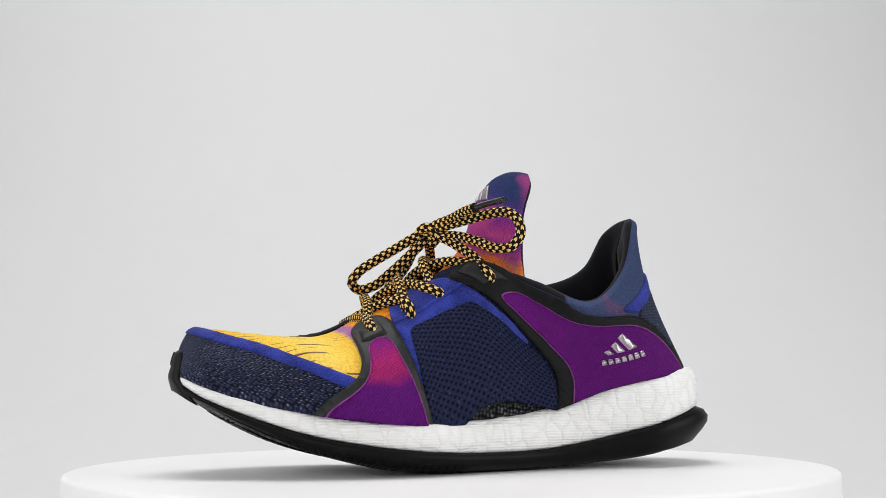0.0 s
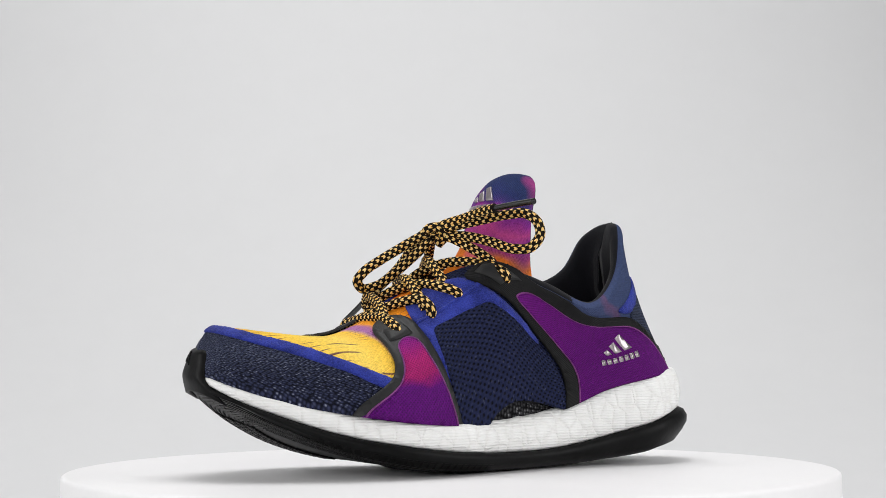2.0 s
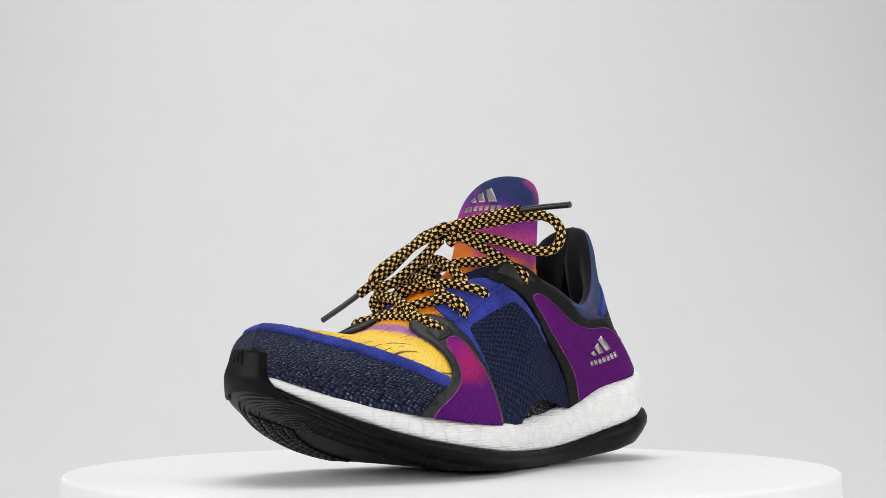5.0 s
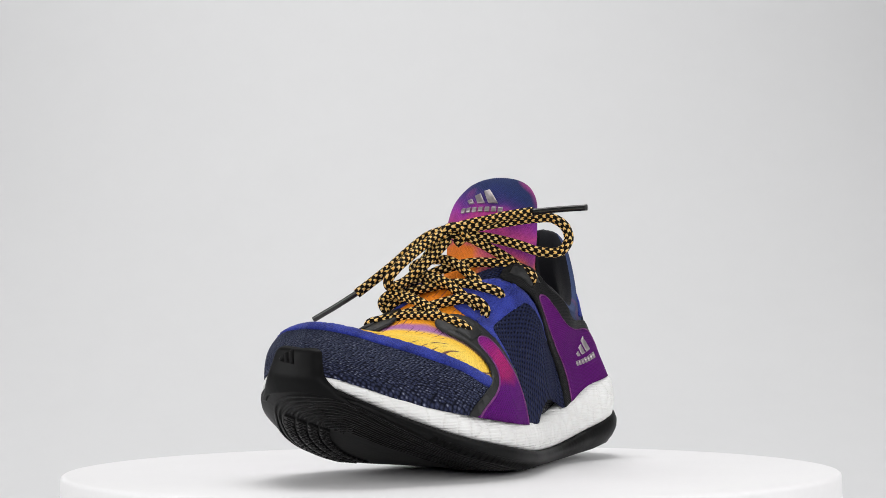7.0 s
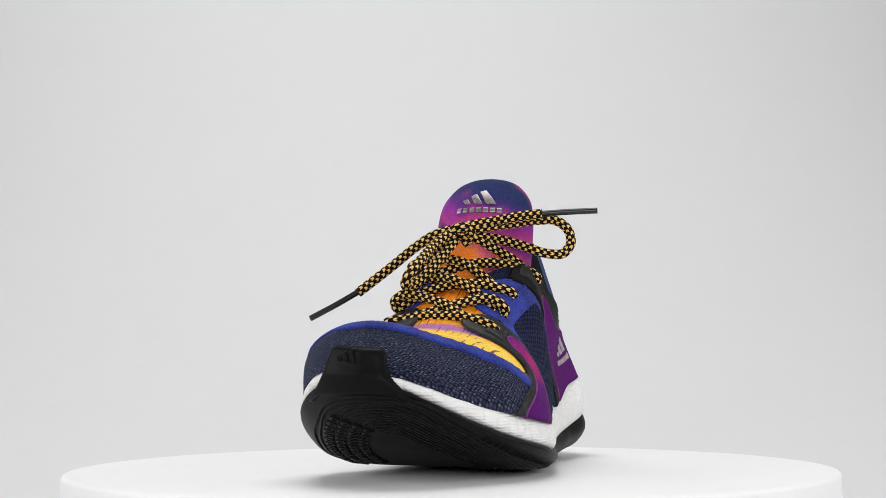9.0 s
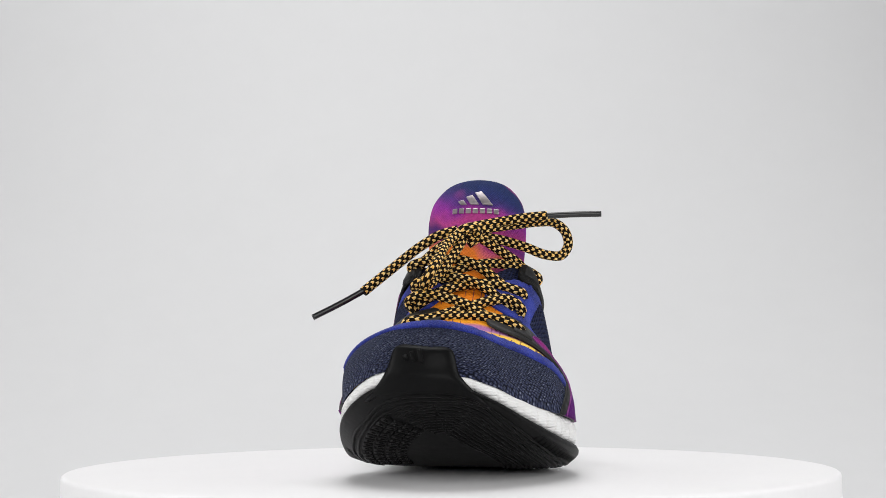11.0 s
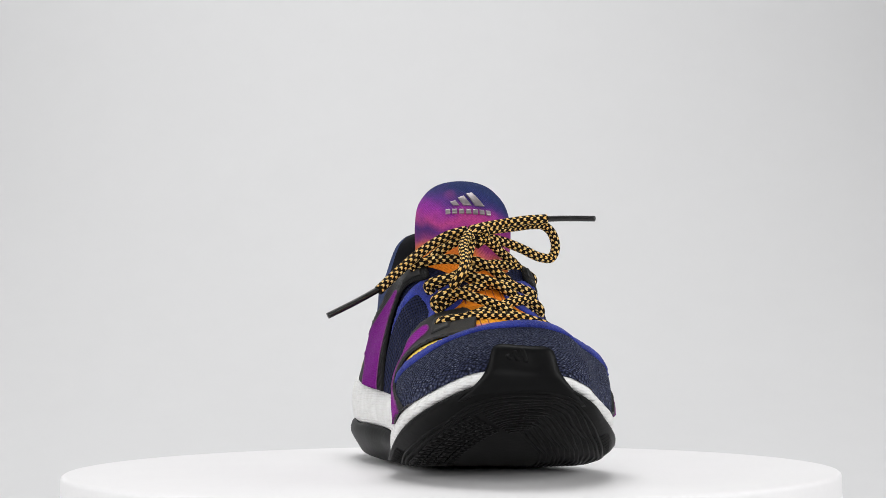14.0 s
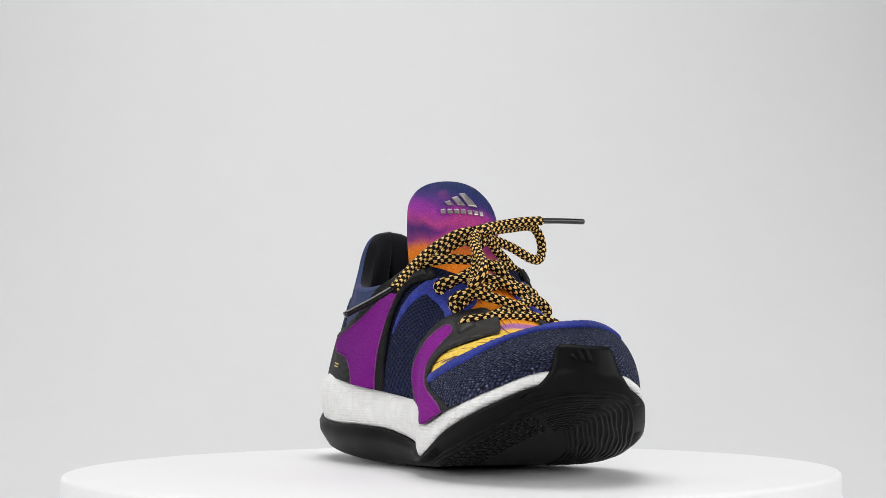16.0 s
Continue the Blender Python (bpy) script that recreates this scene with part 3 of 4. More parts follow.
flat_v = lambda c: (lambda u: np.zeros_like(u) + c)


def thick_sheet(ob, t):
    s = ob.modifiers.new("thick", "SOLIDIFY")
    s.thickness, s.offset = t, 1
    return ob


skin_sheet("vamp", -0.47, 0.47, lambda u: np.maximum(trim_low(u) - 0.05, 0.1), flat_v(1.0), M_VAMP, 0.0, "yellow and orange printed vamp with dark vein lines")
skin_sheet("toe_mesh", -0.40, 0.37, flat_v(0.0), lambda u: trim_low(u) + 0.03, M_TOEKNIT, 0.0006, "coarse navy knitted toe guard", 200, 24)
TRIM = [(u, v) for u, v in zip(TRIM_U, TRIM_HIGH)] + [(u, v) for u, v in zip(TRIM_U[::-1], TRIM_LOW[::-1])]
panel("toe_trim", TRIM, M_BLUE, shoe, 0.0010, 0.0005, "blue suede band round the toe", cell=0.003, rounds=2)
skin_sheet("quarter", 0.40, 0.70, lambda u: 0.06 * np.clip(1 - ((u - 0.585) / 0.09) ** 2, 0, 1), lambda u: np.where(u < 0.47, 0.75, 1.0), M_SIDEKNIT, -0.0002, "navy mesh side")
skin_sheet("quarter", -0.70, -0.40, flat_v(0.0), lambda u: np.where(u > -0.47, 0.75, 1.0), M_SIDEKNIT, -0.0002, "navy mesh side")
skin_sheet("collar", 0.60, 1.40, lambda u: np.where(np.abs(u - 1) > 0.29, 0.62, 0.0), flat_v(1.0), M_COLLAR, 0.0001, "slate blue printed collar and heel tab", 200, 40)

# medial side
EYESTAY = [(0.418, 0.70), (0.428, 0.84), (0.475, 0.91), (0.512, 0.80), (0.528, 0.66), (0.558, 0.53), (0.596, 0.50), (0.636, 0.43), (0.60, 0.36), (0.50, 0.36), (0.448, 0.30), (0.444, 0.14), (0.432, 0.19), (0.421, 0.36), (0.412, 0.54)]
panel("eyestay", EYESTAY, M_BLUE, shoe, 0.0010, 0.0002, "blue suede lace stay")
MESH_IN = [(0.434, 0.47), (0.440, 0.50), (0.468, 0.50), (0.516, 0.52), (0.530, 0.535), (0.548, 0.475), (0.600, 0.42), (0.645, 0.38), (0.660, 0.26), (0.668, 0.10), (0.667, -0.02), (0.645, 0.02), (0.61, 0.050), (0.575, 0.055), (0.54, 0.045), (0.508, 0.01), (0.48, -0.05), (0.452, -0.06), (0.440, 0.13), (0.434, 0.27)]
ribbon("ridge", [(0.418, 0.60), (0.440, 0.585), (0.475, 0.60), (0.515, 0.655), (0.524, 0.70)], 0.0022, M_BLUE, shoe, 0.0013, shut=False)
panel("side_mesh", MESH_IN, M_SIDEKNIT, shoe, 0.0007, 0.0008, "navy open mesh side panel", cell=0.0035)
FORE_IN = [(0.345, 0.60), (0.350, 0.75), (0.372, 0.85), (0.398, 0.83), (0.414, 0.66), (0.415, 0.53), (0.423, 0.35), (0.433, 0.19), (0.441, 0.09), (0.458, -0.09), (0.36, -0.09), (0.235, -0.09), (0.272, 0.03), (0.306, 0.16), (0.328, 0.25), (0.340, 0.37), (0.343, 0.50)]
strap = panel("forefoot_strap", FORE_IN, M_STRAP, shoe, 0.0009, 0.0012, "black coated strap with purple mesh inlay", cell=0.0035)
FORE_IN_P = [(0.357, 0.46), (0.362, 0.52), (0.380, 0.55), (0.397, 0.50), (0.402, 0.42), (0.406, 0.33), (0.416, 0.22), (0.425, 0.13), (0.447, -0.08), (0.36, -0.08), (0.255, -0.08), (0.302, 0.07), (0.322, 0.14), (0.340, 0.22), (0.352, 0.33)]
panel("inlay", FORE_IN_P, M_PURPLE_FORE, strap, 0.0004, 0.0020, "purple to pink printed mesh")
ribbon("stitched_edge", FORE_IN_P, 0.0008, M_MAUVE, strap, 0.0022)
REAR_IN = [(0.507, 0.78), (0.520, 0.86), (0.545, 0.96), (0.585, 1.0), (0.625, 1.0), (0.660, 1.0), (0.695, 0.99), (0.722, 0.93), (0.755, 0.895), (0.810, 0.73), (0.855, 0.52), (0.882, 0.345), (0.905, 0.13), (0.915, -0.09), (0.83, -0.09), (0.77, -0.09), (0.655, -0.09), (0.666, 0.10), (0.668, 0.20), (0.662, 0.31), (0.642, 0.42), (0.612, 0.49), (0.570, 0.54), (0.530, 0.64)]
strap = panel("heel_strap", REAR_IN, M_RIBBED, shoe, 0.0009, 0.0014, "black ribbed strap with purple mesh inlay")
REAR_IN_P = [(0.575, 0.60), (0.590, 0.70), (0.622, 0.85), (0.652, 0.85), (0.696, 0.80), (0.750, 0.80), (0.805, 0.64), (0.850, 0.43), (0.878, 0.235), (0.899, -0.07), (0.86, -0.08), (0.77, -0.08), (0.683, -0.08), (0.692, 0.10), (0.694, 0.21), (0.688, 0.34), (0.666, 0.46), (0.644, 0.55), (0.614, 0.59)]
panel("inlay", REAR_IN_P, M_PURPLE, strap, 0.0004, 0.0022, "purple printed mesh")
ribbon("stitched_edge", REAR_IN_P, 0.0008, M_MAUVE, strap, 0.0024)
# lateral side
EYESTAY_L = [(-0.412, 0.66), (-0.420, 0.84), (-0.475, 0.93), (-0.512, 0.84), (-0.521, 0.69), (-0.541, 0.48), (-0.551, 0.36), (-0.558, 0.25), (-0.540, 0.32), (-0.524, 0.42), (-0.506, 0.59), (-0.504, 0.60), (-0.46, 0.59), (-0.417, 0.57)]
panel("eyestay", EYESTAY_L, M_BLUE, shoe, 0.0010, 0.0002, "blue suede lace stay")
MESH_L = [(-0.502, 0.62), (-0.503, 0.61), (-0.526, 0.425), (-0.548, 0.265), (-0.562, 0.116), (-0.560, -0.09), (-0.50, -0.09), (-0.44, -0.09), (-0.465, 0.11), (-0.460, 0.24), (-0.440, 0.37), (-0.413, 0.57), (-0.412, 0.58)]
panel("side_mesh", MESH_L, M_SIDEKNIT, shoe, 0.0007, 0.0008, "navy open mesh side panel")
FORE_L = [(-0.250, 0.66), (-0.275, 0.82), (-0.33, 0.93), (-0.385, 0.96), (-0.410, 0.889), (-0.412, 0.779), (-0.420, 0.653), (-0.427, 0.553), (-0.444, 0.397), (-0.468, 0.246), (-0.476, 0.111), (-0.468, 0.0), (-0.425, -0.09), (-0.33, -0.09), (-0.205, -0.09), (-0.262, 0.02), (-0.318, 0.19), (-0.333, 0.291), (-0.332, 0.427), (-0.318, 0.553), (-0.270, 0.62)]
strap = panel("forefoot_strap", FORE_L, M_STRAP, shoe, 0.0009, 0.0012, "black coated strap with purple mesh inlay", cell=0.0035)
FORE_L_P = [(-0.370, 0.66), (-0.358, 0.57), (-0.350, 0.452), (-0.350, 0.347), (-0.331, 0.216), (-0.298, 0.111), (-0.240, -0.085), (-0.33, -0.085), (-0.422, -0.085), (-0.456, 0.02), (-0.469, 0.10), (-0.461, 0.20), (-0.432, 0.335), (-0.408, 0.487), (-0.400, 0.63)]
panel("inlay", FORE_L_P, M_PURPLE_OUT, strap, 0.0004, 0.0020, "purple printed mesh")
ribbon("stitched_edge", FORE_L_P, 0.0008, M_MAUVE, strap, 0.0022)
REAR_L = [(-0.507, 0.78), (-0.520, 0.88), (-0.545, 0.97), (-0.585, 0.998), (-0.620, 0.998), (-0.667, 0.99), (-0.693, 0.83), (-0.765, 0.65), (-0.83, 0.50), (-0.89, 0.36), (-0.92, 0.20), (-0.93, -0.09), (-0.80, -0.09), (-0.65, -0.09), (-0.556, -0.09), (-0.565, 0.116), (-0.567, 0.281), (-0.564, 0.397), (-0.555, 0.523), (-0.543, 0.65)]
strap = panel("heel_strap", REAR_L, M_RIBBED, shoe, 0.0009, 0.0014, "black ribbed strap with purple mesh inlay")
REAR_L_P = [(-0.580, 0.66), (-0.605, 0.74), (-0.650, 0.77), (-0.690, 0.69), (-0.757, 0.573), (-0.83, 0.42), (-0.87, 0.33), (-0.86, 0.27), (-0.80, 0.27), (-0.74, 0.265), (-0.685, 0.106), (-0.645, -0.08), (-0.61, -0.08), (-0.582, -0.08), (-0.588, 0.121), (-0.587, 0.236), (-0.581, 0.367), (-0.572, 0.482), (-0.563, 0.58)]
panel("inlay", REAR_L_P, M_PURPLE_OUT, strap, 0.0004, 0.0022, "purple printed mesh")
ribbon("stitched_edge", REAR_L_P, 0.0008, M_MAUVE, strap, 0.0024)
for k, (a, b) in enumerate(((-0.79, 0.155), (-0.79, 0.125))):
    panel("printed_bar", [(a - 0.02, b - 0.008), (a + 0.02, b - 0.008), (a + 0.02, b + 0.008), (a - 0.02, b + 0.008)], M_GOLD, strap, 0.0003, 0.0022, "faint gold printed line", rounds=1, lip=0.0001)
# heel
HEEL = [(0.842, 0.62), (0.90, 0.60), (0.935, 0.60), (1.0, 0.58), (1.06, 0.60), (1.10, 0.62), (1.14, 0.50), (1.14, 0.0), (1.0, 0.0), (0.89, 0.0), (0.90, 0.13), (0.88, 0.35), (0.86, 0.47)]
panel("heel_counter", HEEL, M_HEELKNIT, shoe, 0.0008, 0.0003, "slate grey mesh heel counter")
BAND = [(0.805, 0.80), (0.86, 0.72), (0.94, 0.69), (1.0, 0.66), (1.06, 0.68), (1.08, 0.62), (1.0, 0.57), (0.935, 0.60), (0.87, 0.59), (0.835, 0.65)]
panel("heel_band", BAND, M_BLUE, shoe, 0.0006, 0.0006, "bright blue band across the heel")


# emblem: three slanted bars and a line beneath, as plain shapes
def emblem(parent, surface, scale, frame_of, under, label):
    """frame_of maps (0..1, 0..1) of the emblem to the surface's own coordinates."""
    bars = [[(0.17, 0.36), (0.30, 0.36), (0.21, 0.57), (0.10, 0.50)], [(0.38, 0.36), (0.55, 0.36), (0.40, 0.80), (0.27, 0.70)], [(0.63, 0.36), (0.84, 0.36), (0.60, 1.0), (0.46, 0.92)]]
    for q in bars:
        panel("emblem_bar", [frame_of(a, b) for a, b in q], M_SILVER, parent, 0.0005, under, label, surface, scale, 0.003, 0, 0.00015)
    # a row of plain blocks beneath
    for k in range(7):
        x = 0.143 * k
        q = [(x, 0.0), (x + 0.10, 0.0), (x + 0.10, 0.2), (x, 0.2)]
        panel("emblem_bar", [frame_of(a, b) for a, b in q], M_SILVER, parent, 0.0005, under, label, surface, scale, 0.003, 0, 0.0002)


emblem(shoe, on_upper, (LONG, TALL), lambda a, b: (0.747 + 0.075 * a, 0.285 + 0.325 * b - 0.045 * a), 0.0026, "silver foil emblem")


def build_lining():
    u = np.linspace(0.585, 1.415, 200)
    rise = np.array([0, 0, 1.0])
    rows = [skin(u, 1.0, -0.0022) + rise * 0.0018, skin(u, 1.0, -0.0036) + rise * 0.0022, skin(u, 1.0, -0.0058) + rise * 0.0010,
            skin(u, 0.95, -0.0072), skin(u, 0.8, -0.0085), skin(u, 0.6, -0.0085), skin(u, 0.4, -0.0070), skin(u, 0.2, -0.005), skin(u, 0.05, -0.004)]
    bm, vs = strip_mesh(rows)
    bm.faces.new(vs[-1])
    return part("lining", bm, M_LINING, shoe, "black padded collar lining")


build_lining()


def build_rim(first, last, material, label):
    u = np.linspace(first, last, max(24, int(250 * (last - first))))
    rise = np.array([0, 0, 1.0])
    rows = [skin(u, 0.985, 0.0003), skin(u, 1.0, -0.0003) + rise * 0.0009, skin(u, 1.0, -0.0012) + rise * 0.0017, skin(u, 1.0, -0.0024) + rise * 0.0021]
    bm, _ = strip_mesh(rows)
    return part("collar_rim", bm, material, shoe, label)


build_rim(0.70, 1.33, M_COLLAR, "rolled slate blue collar edge")
build_rim(0.585, 0.702, M_LINING, "rolled black collar edge")
build_rim(1.328, 1.415, M_LINING, "rolled black collar edge")
skin_sheet("arch_lining", 0.46, 0.72, flat_v(0.0), flat_v(0.35), M_ARCH, -0.0045, "grey flecked inner sock under the raised arch", 40, 8)


# toe bumper: rubber that climbs from the outsole over the toe
def build_bumper():
    rows = []
    for h in np.linspace(0, 1, 36):
        w = 0.047 + 0.008 * (1 - h) + 0.046 * max(0.0, 1 - h / 0.36) ** 2.0
        if h > 0.90:
            w = (0.048 - 0.012) + 0.012 * math.sqrt(max(0.0, 1 - ((h - 0.90) / 0.10) ** 2))
        u = np.linspace(-w, w, 41) - 0.017
        edge = np.clip((1 - np.abs(np.linspace(-1, 1, 41))) * 7, 0, 1) ** 0.5
        if h < 0.35:
            k = h / 0.35
            p = sole_row(u, 0.0, 0.0, 3, 4)
            p[:, 2] += -0.004 + k * (sole_row(u, 0.0, 1.0, 3, 4)[:, 2] + 0.004 - p[:, 2])
            n = np.concatenate([sole_edge(u)[1], np.zeros((41, 1))], 1)
        else:
            v = np.full(41, (h - 0.35) / 0.65 * 0.285)
            p, n = upper(u, v), upper_normal(u, v)
        fade = math.sqrt(max(0.0, min(1.0, (1 - h) / 0.14))) * min(1.0, 0.15 + h / 0.3)
        rows.append(p + n * (0.0004 + 0.0022 * edge * fade)[:, None])
    rows = np.array(rows)
    for _ in range(16):
        rows[1:-1] = 0.25 * rows[:-2] + 0.5 * rows[1:-1] + 0.25 * rows[2:]
        rows[:, 1:-1] = 0.15 * rows[:, :-2] + 0.7 * rows[:, 1:-1] + 0.15 * rows[:, 2:]
    bm, _ = strip_mesh(list(rows))
    ob = part("toe_bumper", bm, M_RUBBER, shoe, "black rubber toe bumper")
    return thick_sheet(ob, -0.002)


bumper = build_bumper()

# ---- tongue ----
TG_X = [0.058, 0.046, 0.034, 0.022, 0.008, -0.002, -0.0075, -0.0105, -0.0145, -0.0195, -0.0245, -0.0285, -0.0320]
TG_Z = [0.064, 0.072, 0.0800, 0.0885, 0.0985, 0.109, 0.120, 0.129, 0.138, 0.1445, 0.1475, 0.1485, 0.1475]
TG_W = [0.018, 0.020, 0.0215, 0.0225, 0.0235, 0.0245, 0.0256, 0.0255, 0.0236, 0.0190, 0.0140, 0.0085, 0.0030]
TG_D = [0.006, 0.010, 0.018, 0.026, 0.0325, 0.0225, 0.0168, 0.0145, 0.0138, 0.0122, 0.0085, 0.0060, 0.0030]
TG_S = np.linspace(0, 1, 13)


def on_tongue(p, out):
    """p: across (-1..1) and up (0..1)."""
    a, s = np.clip(p[:, 0], -1, 1) * math.pi / 2, np.clip(p[:, 1], 0, 1)

    def spot(a, s):
        w, d = glide(TG_S, TG_W, s), glide(TG_S, TG_D, s)
        back = d * (1 - np.cos(a))
        return np.stack([glide(TG_S, TG_X, s) - back, 0.0115 + 0.0012 * s + w * np.sin(a), glide(TG_S, TG_Z, s) - 0.25 * back], 1)

    e = 0.004
    da = spot(a + e, s) - spot(a - e, s)
    ds = spot(a, np.minimum(s + e, 1)) - spot(a, np.maximum(s - e, 0))
    n = np.cross(da, ds)
    n /= np.linalg.norm(n, axis=1, keepdims=True) + 1e-12
    return spot(a, s) + n * out


def build_tongue():
    rows, uv = [], []
    a = np.linspace(-1, 1, 49)
    for s in np.linspace(0, 1, 70):
        rows.append(on_tongue(np.stack([a, np.full(49, s)], 1), 0.0))
        uv.append([(x * 0.04, s * 0.13) for x in a])
    bm, _ = strip_mesh(rows, False, uv)
    tongue = part("tongue", bm, M_TONGUE, shoe, "padded tongue with blue, pink and orange print")
    thick_sheet(tongue, -0.005)
    ring = [(x, s) for x, s in [(-1, q) for q in np.linspace(0.35, 0.98, 10)] + [(q, 1.0) for q in np.linspace(-0.8, 0.8, 5)] + [(1, q) for q in np.linspace(0.98, 0.35, 10)]]
    path = on_tongue(np.array(ring), -0.0030)
    tube("binding", path, 0.0019, M_LINING, tongue, "black edge binding", dense=0.0015, sides_n=10)
    emblem(tongue, on_tongue, (1, 1), lambda x, y: (-0.30 + 0.64 * x, 0.585 + 0.115 * y - 0.005 * x), 0.0004, "silver foil emblem")
    return tongue


build_tongue()

# ---- laces ----
EYE_IN = [(0.0518, 0.0392, 0.0655), (0.0333, 0.0385, 0.0765), (0.0183, 0.0385, 0.0845), (-0.0047, 0.0448, 0.0940)]
EYE_OUT = [(0.0519, -0.0152, 0.0697), (0.0395, -0.0152, 0.0808), (0.0213, -0.0150, 0.0895), (0.0037, -0.0190, 0.1000)]
R = 0.00245
lace = tube("lace", [(0.0508, -0.0120, 0.0650), EYE_OUT[0], (0.0520, -0.004, 0.0728), (0.0515, 0.012, 0.0738), (0.0515, 0.027, 0.0725), EYE_IN[0], (0.0508, 0.0372, 0.0600)], R, M_CORD, shoe, "black and yellow braided lace tied in a bow")


def cord(*path):
    return tube("lace_strand", path, R, M_CORD, lace)


# crossings, each from under the lower eyelet over the tongue to the upper one
cord((0.0530, -0.012, 0.0665), (0.0515, -0.004, 0.0720), (0.0465, 0.0120, 0.0775), (0.0400, 0.0250, 0.0815), (0.0355, 0.0325, 0.0822), EYE_IN[1], (0.0325, 0.0350, 0.0715))
cord((0.0520, 0.0350, 0.0640), (0.0510, 0.0275, 0.0700), (0.0470, 0.0130, 0.0795), (0.0445, 0.0010, 0.0835), (0.0425, -0.0090, 0.0850), EYE_OUT[1], (0.0385, -0.0115, 0.0755))
cord((0.0400, -0.0120, 0.0790), (0.0370, -0.0030, 0.0850), (0.0310, 0.0110, 0.0895), (0.0265, 0.0240, 0.0900), (0.0243, 0.0311, 0.0885), EYE_IN[2], (0.0175, 0.0345, 0.0795))
cord((0.0340, 0.0340, 0.0760), (0.0330, 0.0260, 0.0840), (0.0310, 0.0110, 0.0925), (0.0275, 0.0000, 0.0935), (0.0254, -0.0090, 0.0925), EYE_OUT[2], (0.0205, -0.0110, 0.0845))
cord((0.0215, -0.0110, 0.0880), (0.0205, -0.0020, 0.0945), (0.0165, 0.0110, 0.0995), (0.0100, 0.0220, 0.1015), (0.0060, 0.0300, 0.1010), (-0.0005, 0.0390, 0.0985), EYE_IN[3], (-0.0062, 0.0400, 0.0890))
cord((0.0190, 0.0340, 0.0840), (0.0195, 0.0260, 0.0920), (0.0180, 0.0110, 0.1020), (0.0140, 0.0010, 0.1035), (0.0085, -0.0090, 0.1035), EYE_OUT[3], (0.0030, -0.0140, 0.0950))
# from the top eyelets to the knot
cord((-0.0050, 0.0420, 0.0930), (-0.0020, 0.0360, 0.1010), (0.0040, 0.0250, 0.1090), (0.0100, 0.0170, 0.1140), (0.0150, 0.0100, 0.1160))
cord((0.0040, -0.0160, 0.1000), (0.0070, -0.0090, 0.1060), (0.0110, 0.0000, 0.1120), (0.0150, 0.0080, 0.1150))
# knot
cord((0.0140, 0.0040, 0.1115), (0.0175, 0.0060, 0.1155), (0.0180, 0.0100, 0.1184), (0.0150, 0.0145, 0.1188), (0.0120, 0.0155, 0.1150), (0.0130, 0.0110, 0.1110))
# loop over the medial side: out along the top, down and back
cord((0.0150, 0.0100, 0.1165), (0.0100, 0.0200, 0.1190), (0.0020, 0.0340, 0.1215), (-0.0060, 0.0460, 0.1235), (-0.0108, 0.0530, 0.1235), (-0.0142, 0.0585, 0.1190),
     (-0.0146, 0.0600, 0.1125), (-0.0116, 0.0570, 0.1070), (-0.0063, 0.0495, 0.1065), (-0.0010, 0.0380, 0.1105), (0.0048, 0.0250, 0.1140), (0.0120, 0.0120, 0.1150))
# medial free end
cord((0.0150, 0.0080, 0.1180), (0.0120, 0.0170, 0.1205), (0.0080, 0.0270, 0.1225), (0.0060, 0.0390, 0.1245), (0.0045, 0.0500, 0.1255))
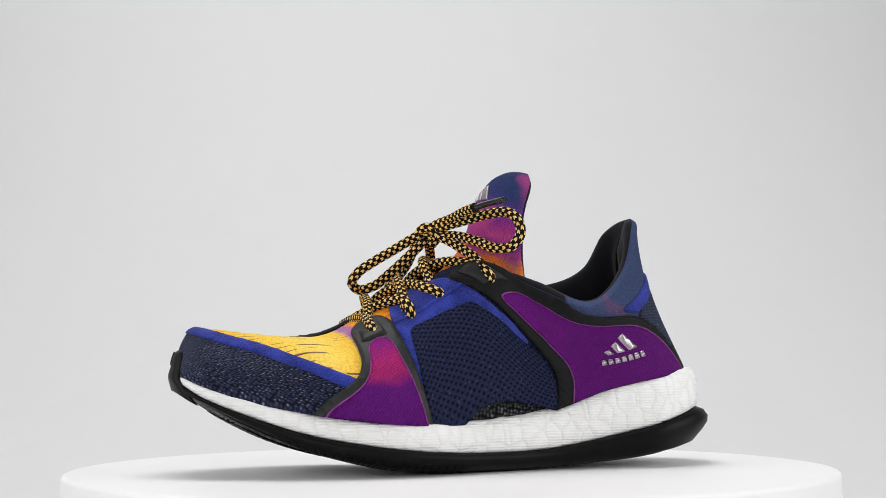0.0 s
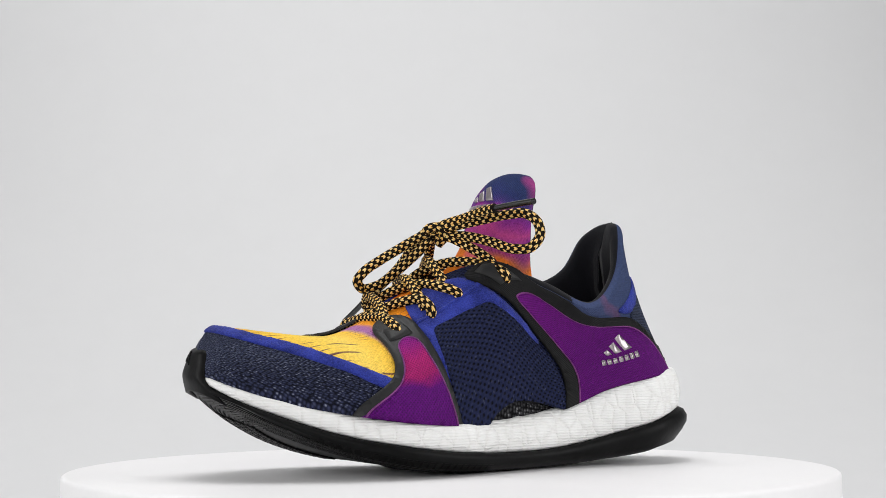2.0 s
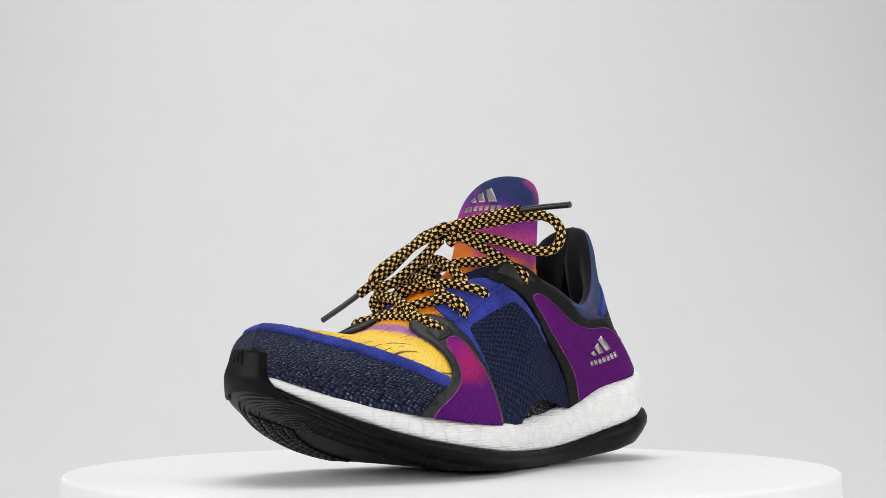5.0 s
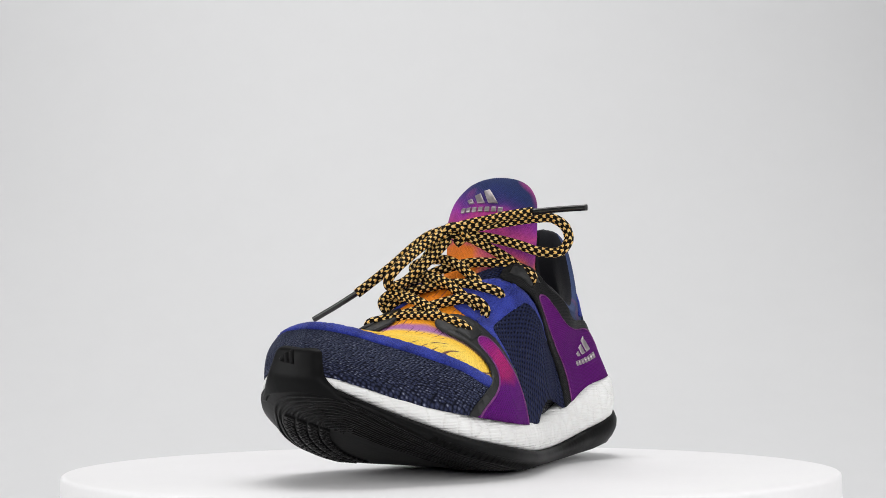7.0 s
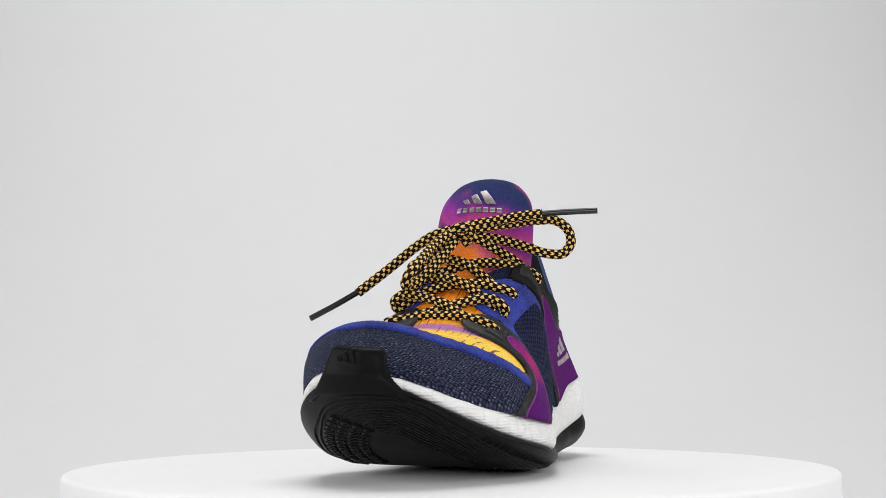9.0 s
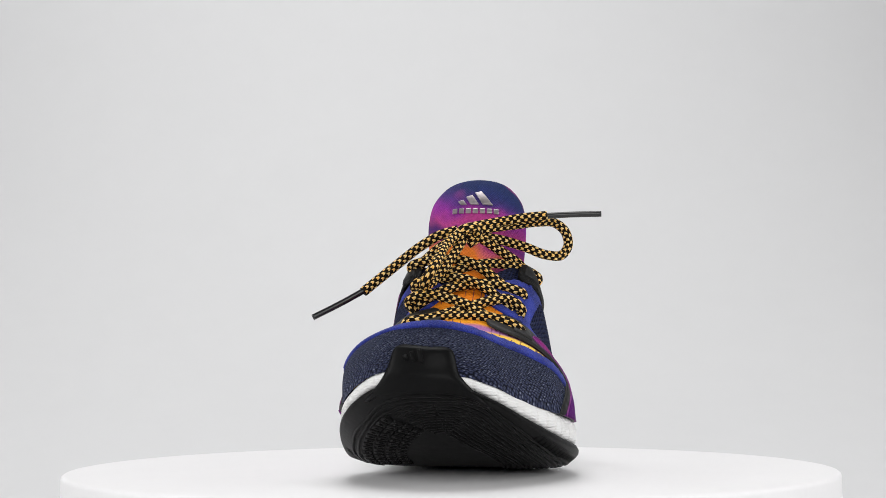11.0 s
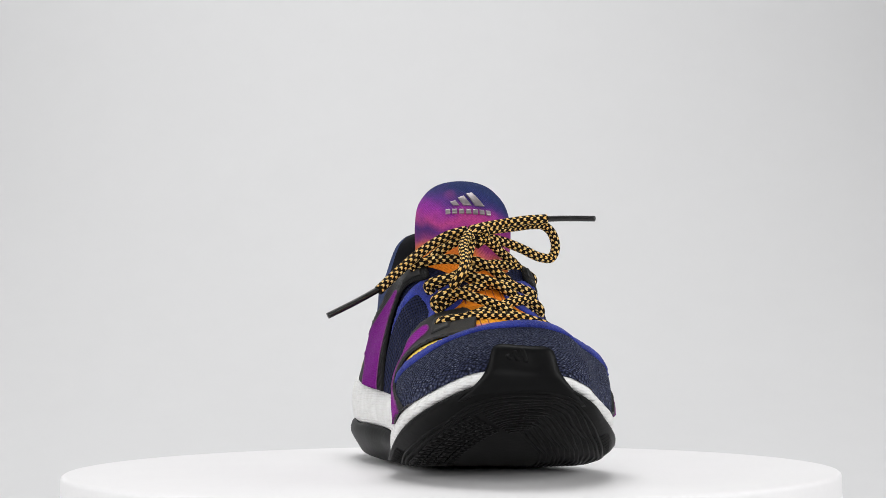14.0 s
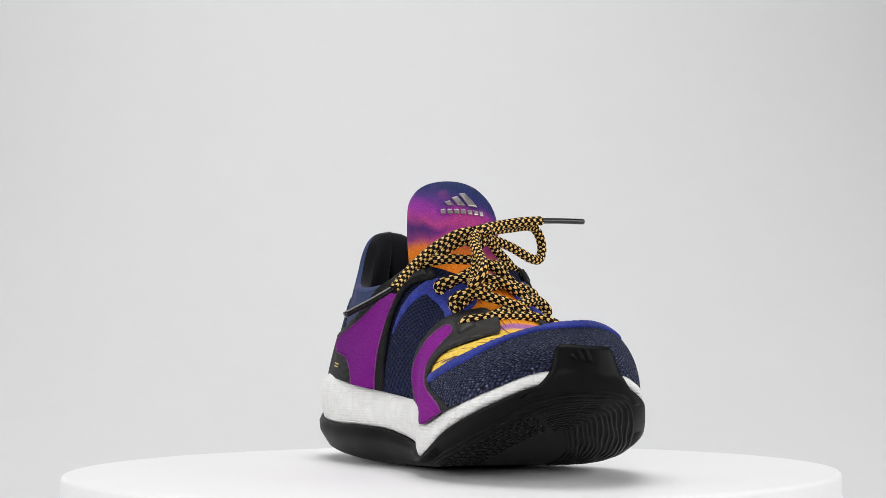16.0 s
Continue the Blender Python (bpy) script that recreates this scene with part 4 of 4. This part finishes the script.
# loop that hangs towards the toe
cord((0.0150, 0.0100, 0.1180), (0.0230, 0.0040, 0.1130), (0.0300, 0.0010, 0.1085), (0.0400, -0.0005, 0.1025), (0.0475, -0.0025, 0.0970), (0.0500, -0.0050, 0.0925),
     (0.0465, -0.0070, 0.0890), (0.0390, -0.0045, 0.0905), (0.0320, 0.0000, 0.0965), (0.0240, 0.0045, 0.1045), (0.0160, 0.0085, 0.1130))
# lateral free end
cord((0.0150, 0.0060, 0.1180), (0.0155, -0.0030, 0.1155), (0.0150, -0.0120, 0.1105), (0.0165, -0.0250, 0.1005), (0.0205, -0.0330, 0.0935), (0.0248, -0.0400, 0.0872))
tube("aglet", [(0.0048, 0.0480, 0.1254), (0.0030, 0.0600, 0.1260), (0.0004, 0.0770, 0.1264)], 0.0015, M_AGLET, lace, "glossy black lace tip")
tube("aglet", [(0.0240, -0.0385, 0.0886), (0.0253, -0.0500, 0.0822), (0.0266, -0.0650, 0.0747)], 0.0015, M_AGLET, lace, "glossy black lace tip")

# raised patches round the lowest and highest eyelets
for outline in ([(0.362, 0.69), (0.396, 0.67), (0.398, 0.54), (0.354, 0.57)],
                [(0.524, 0.80), (0.543, 0.91), (0.600, 0.88), (0.552, 0.66)],
                [(-0.349, 0.69), (-0.360, 0.81), (-0.405, 0.80), (-0.401, 0.67)],
                [(-0.524, 0.80), (-0.543, 0.91), (-0.600, 0.88), (-0.552, 0.66)]):
    panel("eyelet_patch", outline, M_STRAP, shoe, 0.0012, 0.0020, "raised square black eyelet patch", rounds=0, lip=0.0007)

# emblem pressed into the toe bumper
def on_bumper(p, out):
    u, v = p[:, 0], p[:, 1]
    return upper(u, v) + upper_normal(u, v) * (0.0027 + out)


for k in range(3):
    a, b = -0.036 + 0.011 * k, 0.07
    h = (0.06, 0.11, 0.16)[k]
    panel("emblem_bar", [(a, b), (a + 0.0075, b), (a + 0.002, b + h), (a - 0.004, b + h - 0.02)], M_RUBBER, bumper, 0.0005, 0.0, "embossed black bar", on_bumper, (1, 1), 0.02, 0, 0.0006)

tagged(shoe, "navy, purple and yellow running shoe with white foam sole", "shoe")


def motions():
    rows = [(0.5 * k, pose(0, 0, 0, 0, 0, spin(0.5 * k))) for k in range(33)]
    walk(turntable, rows)
    walk(shoe, rows)


motions()
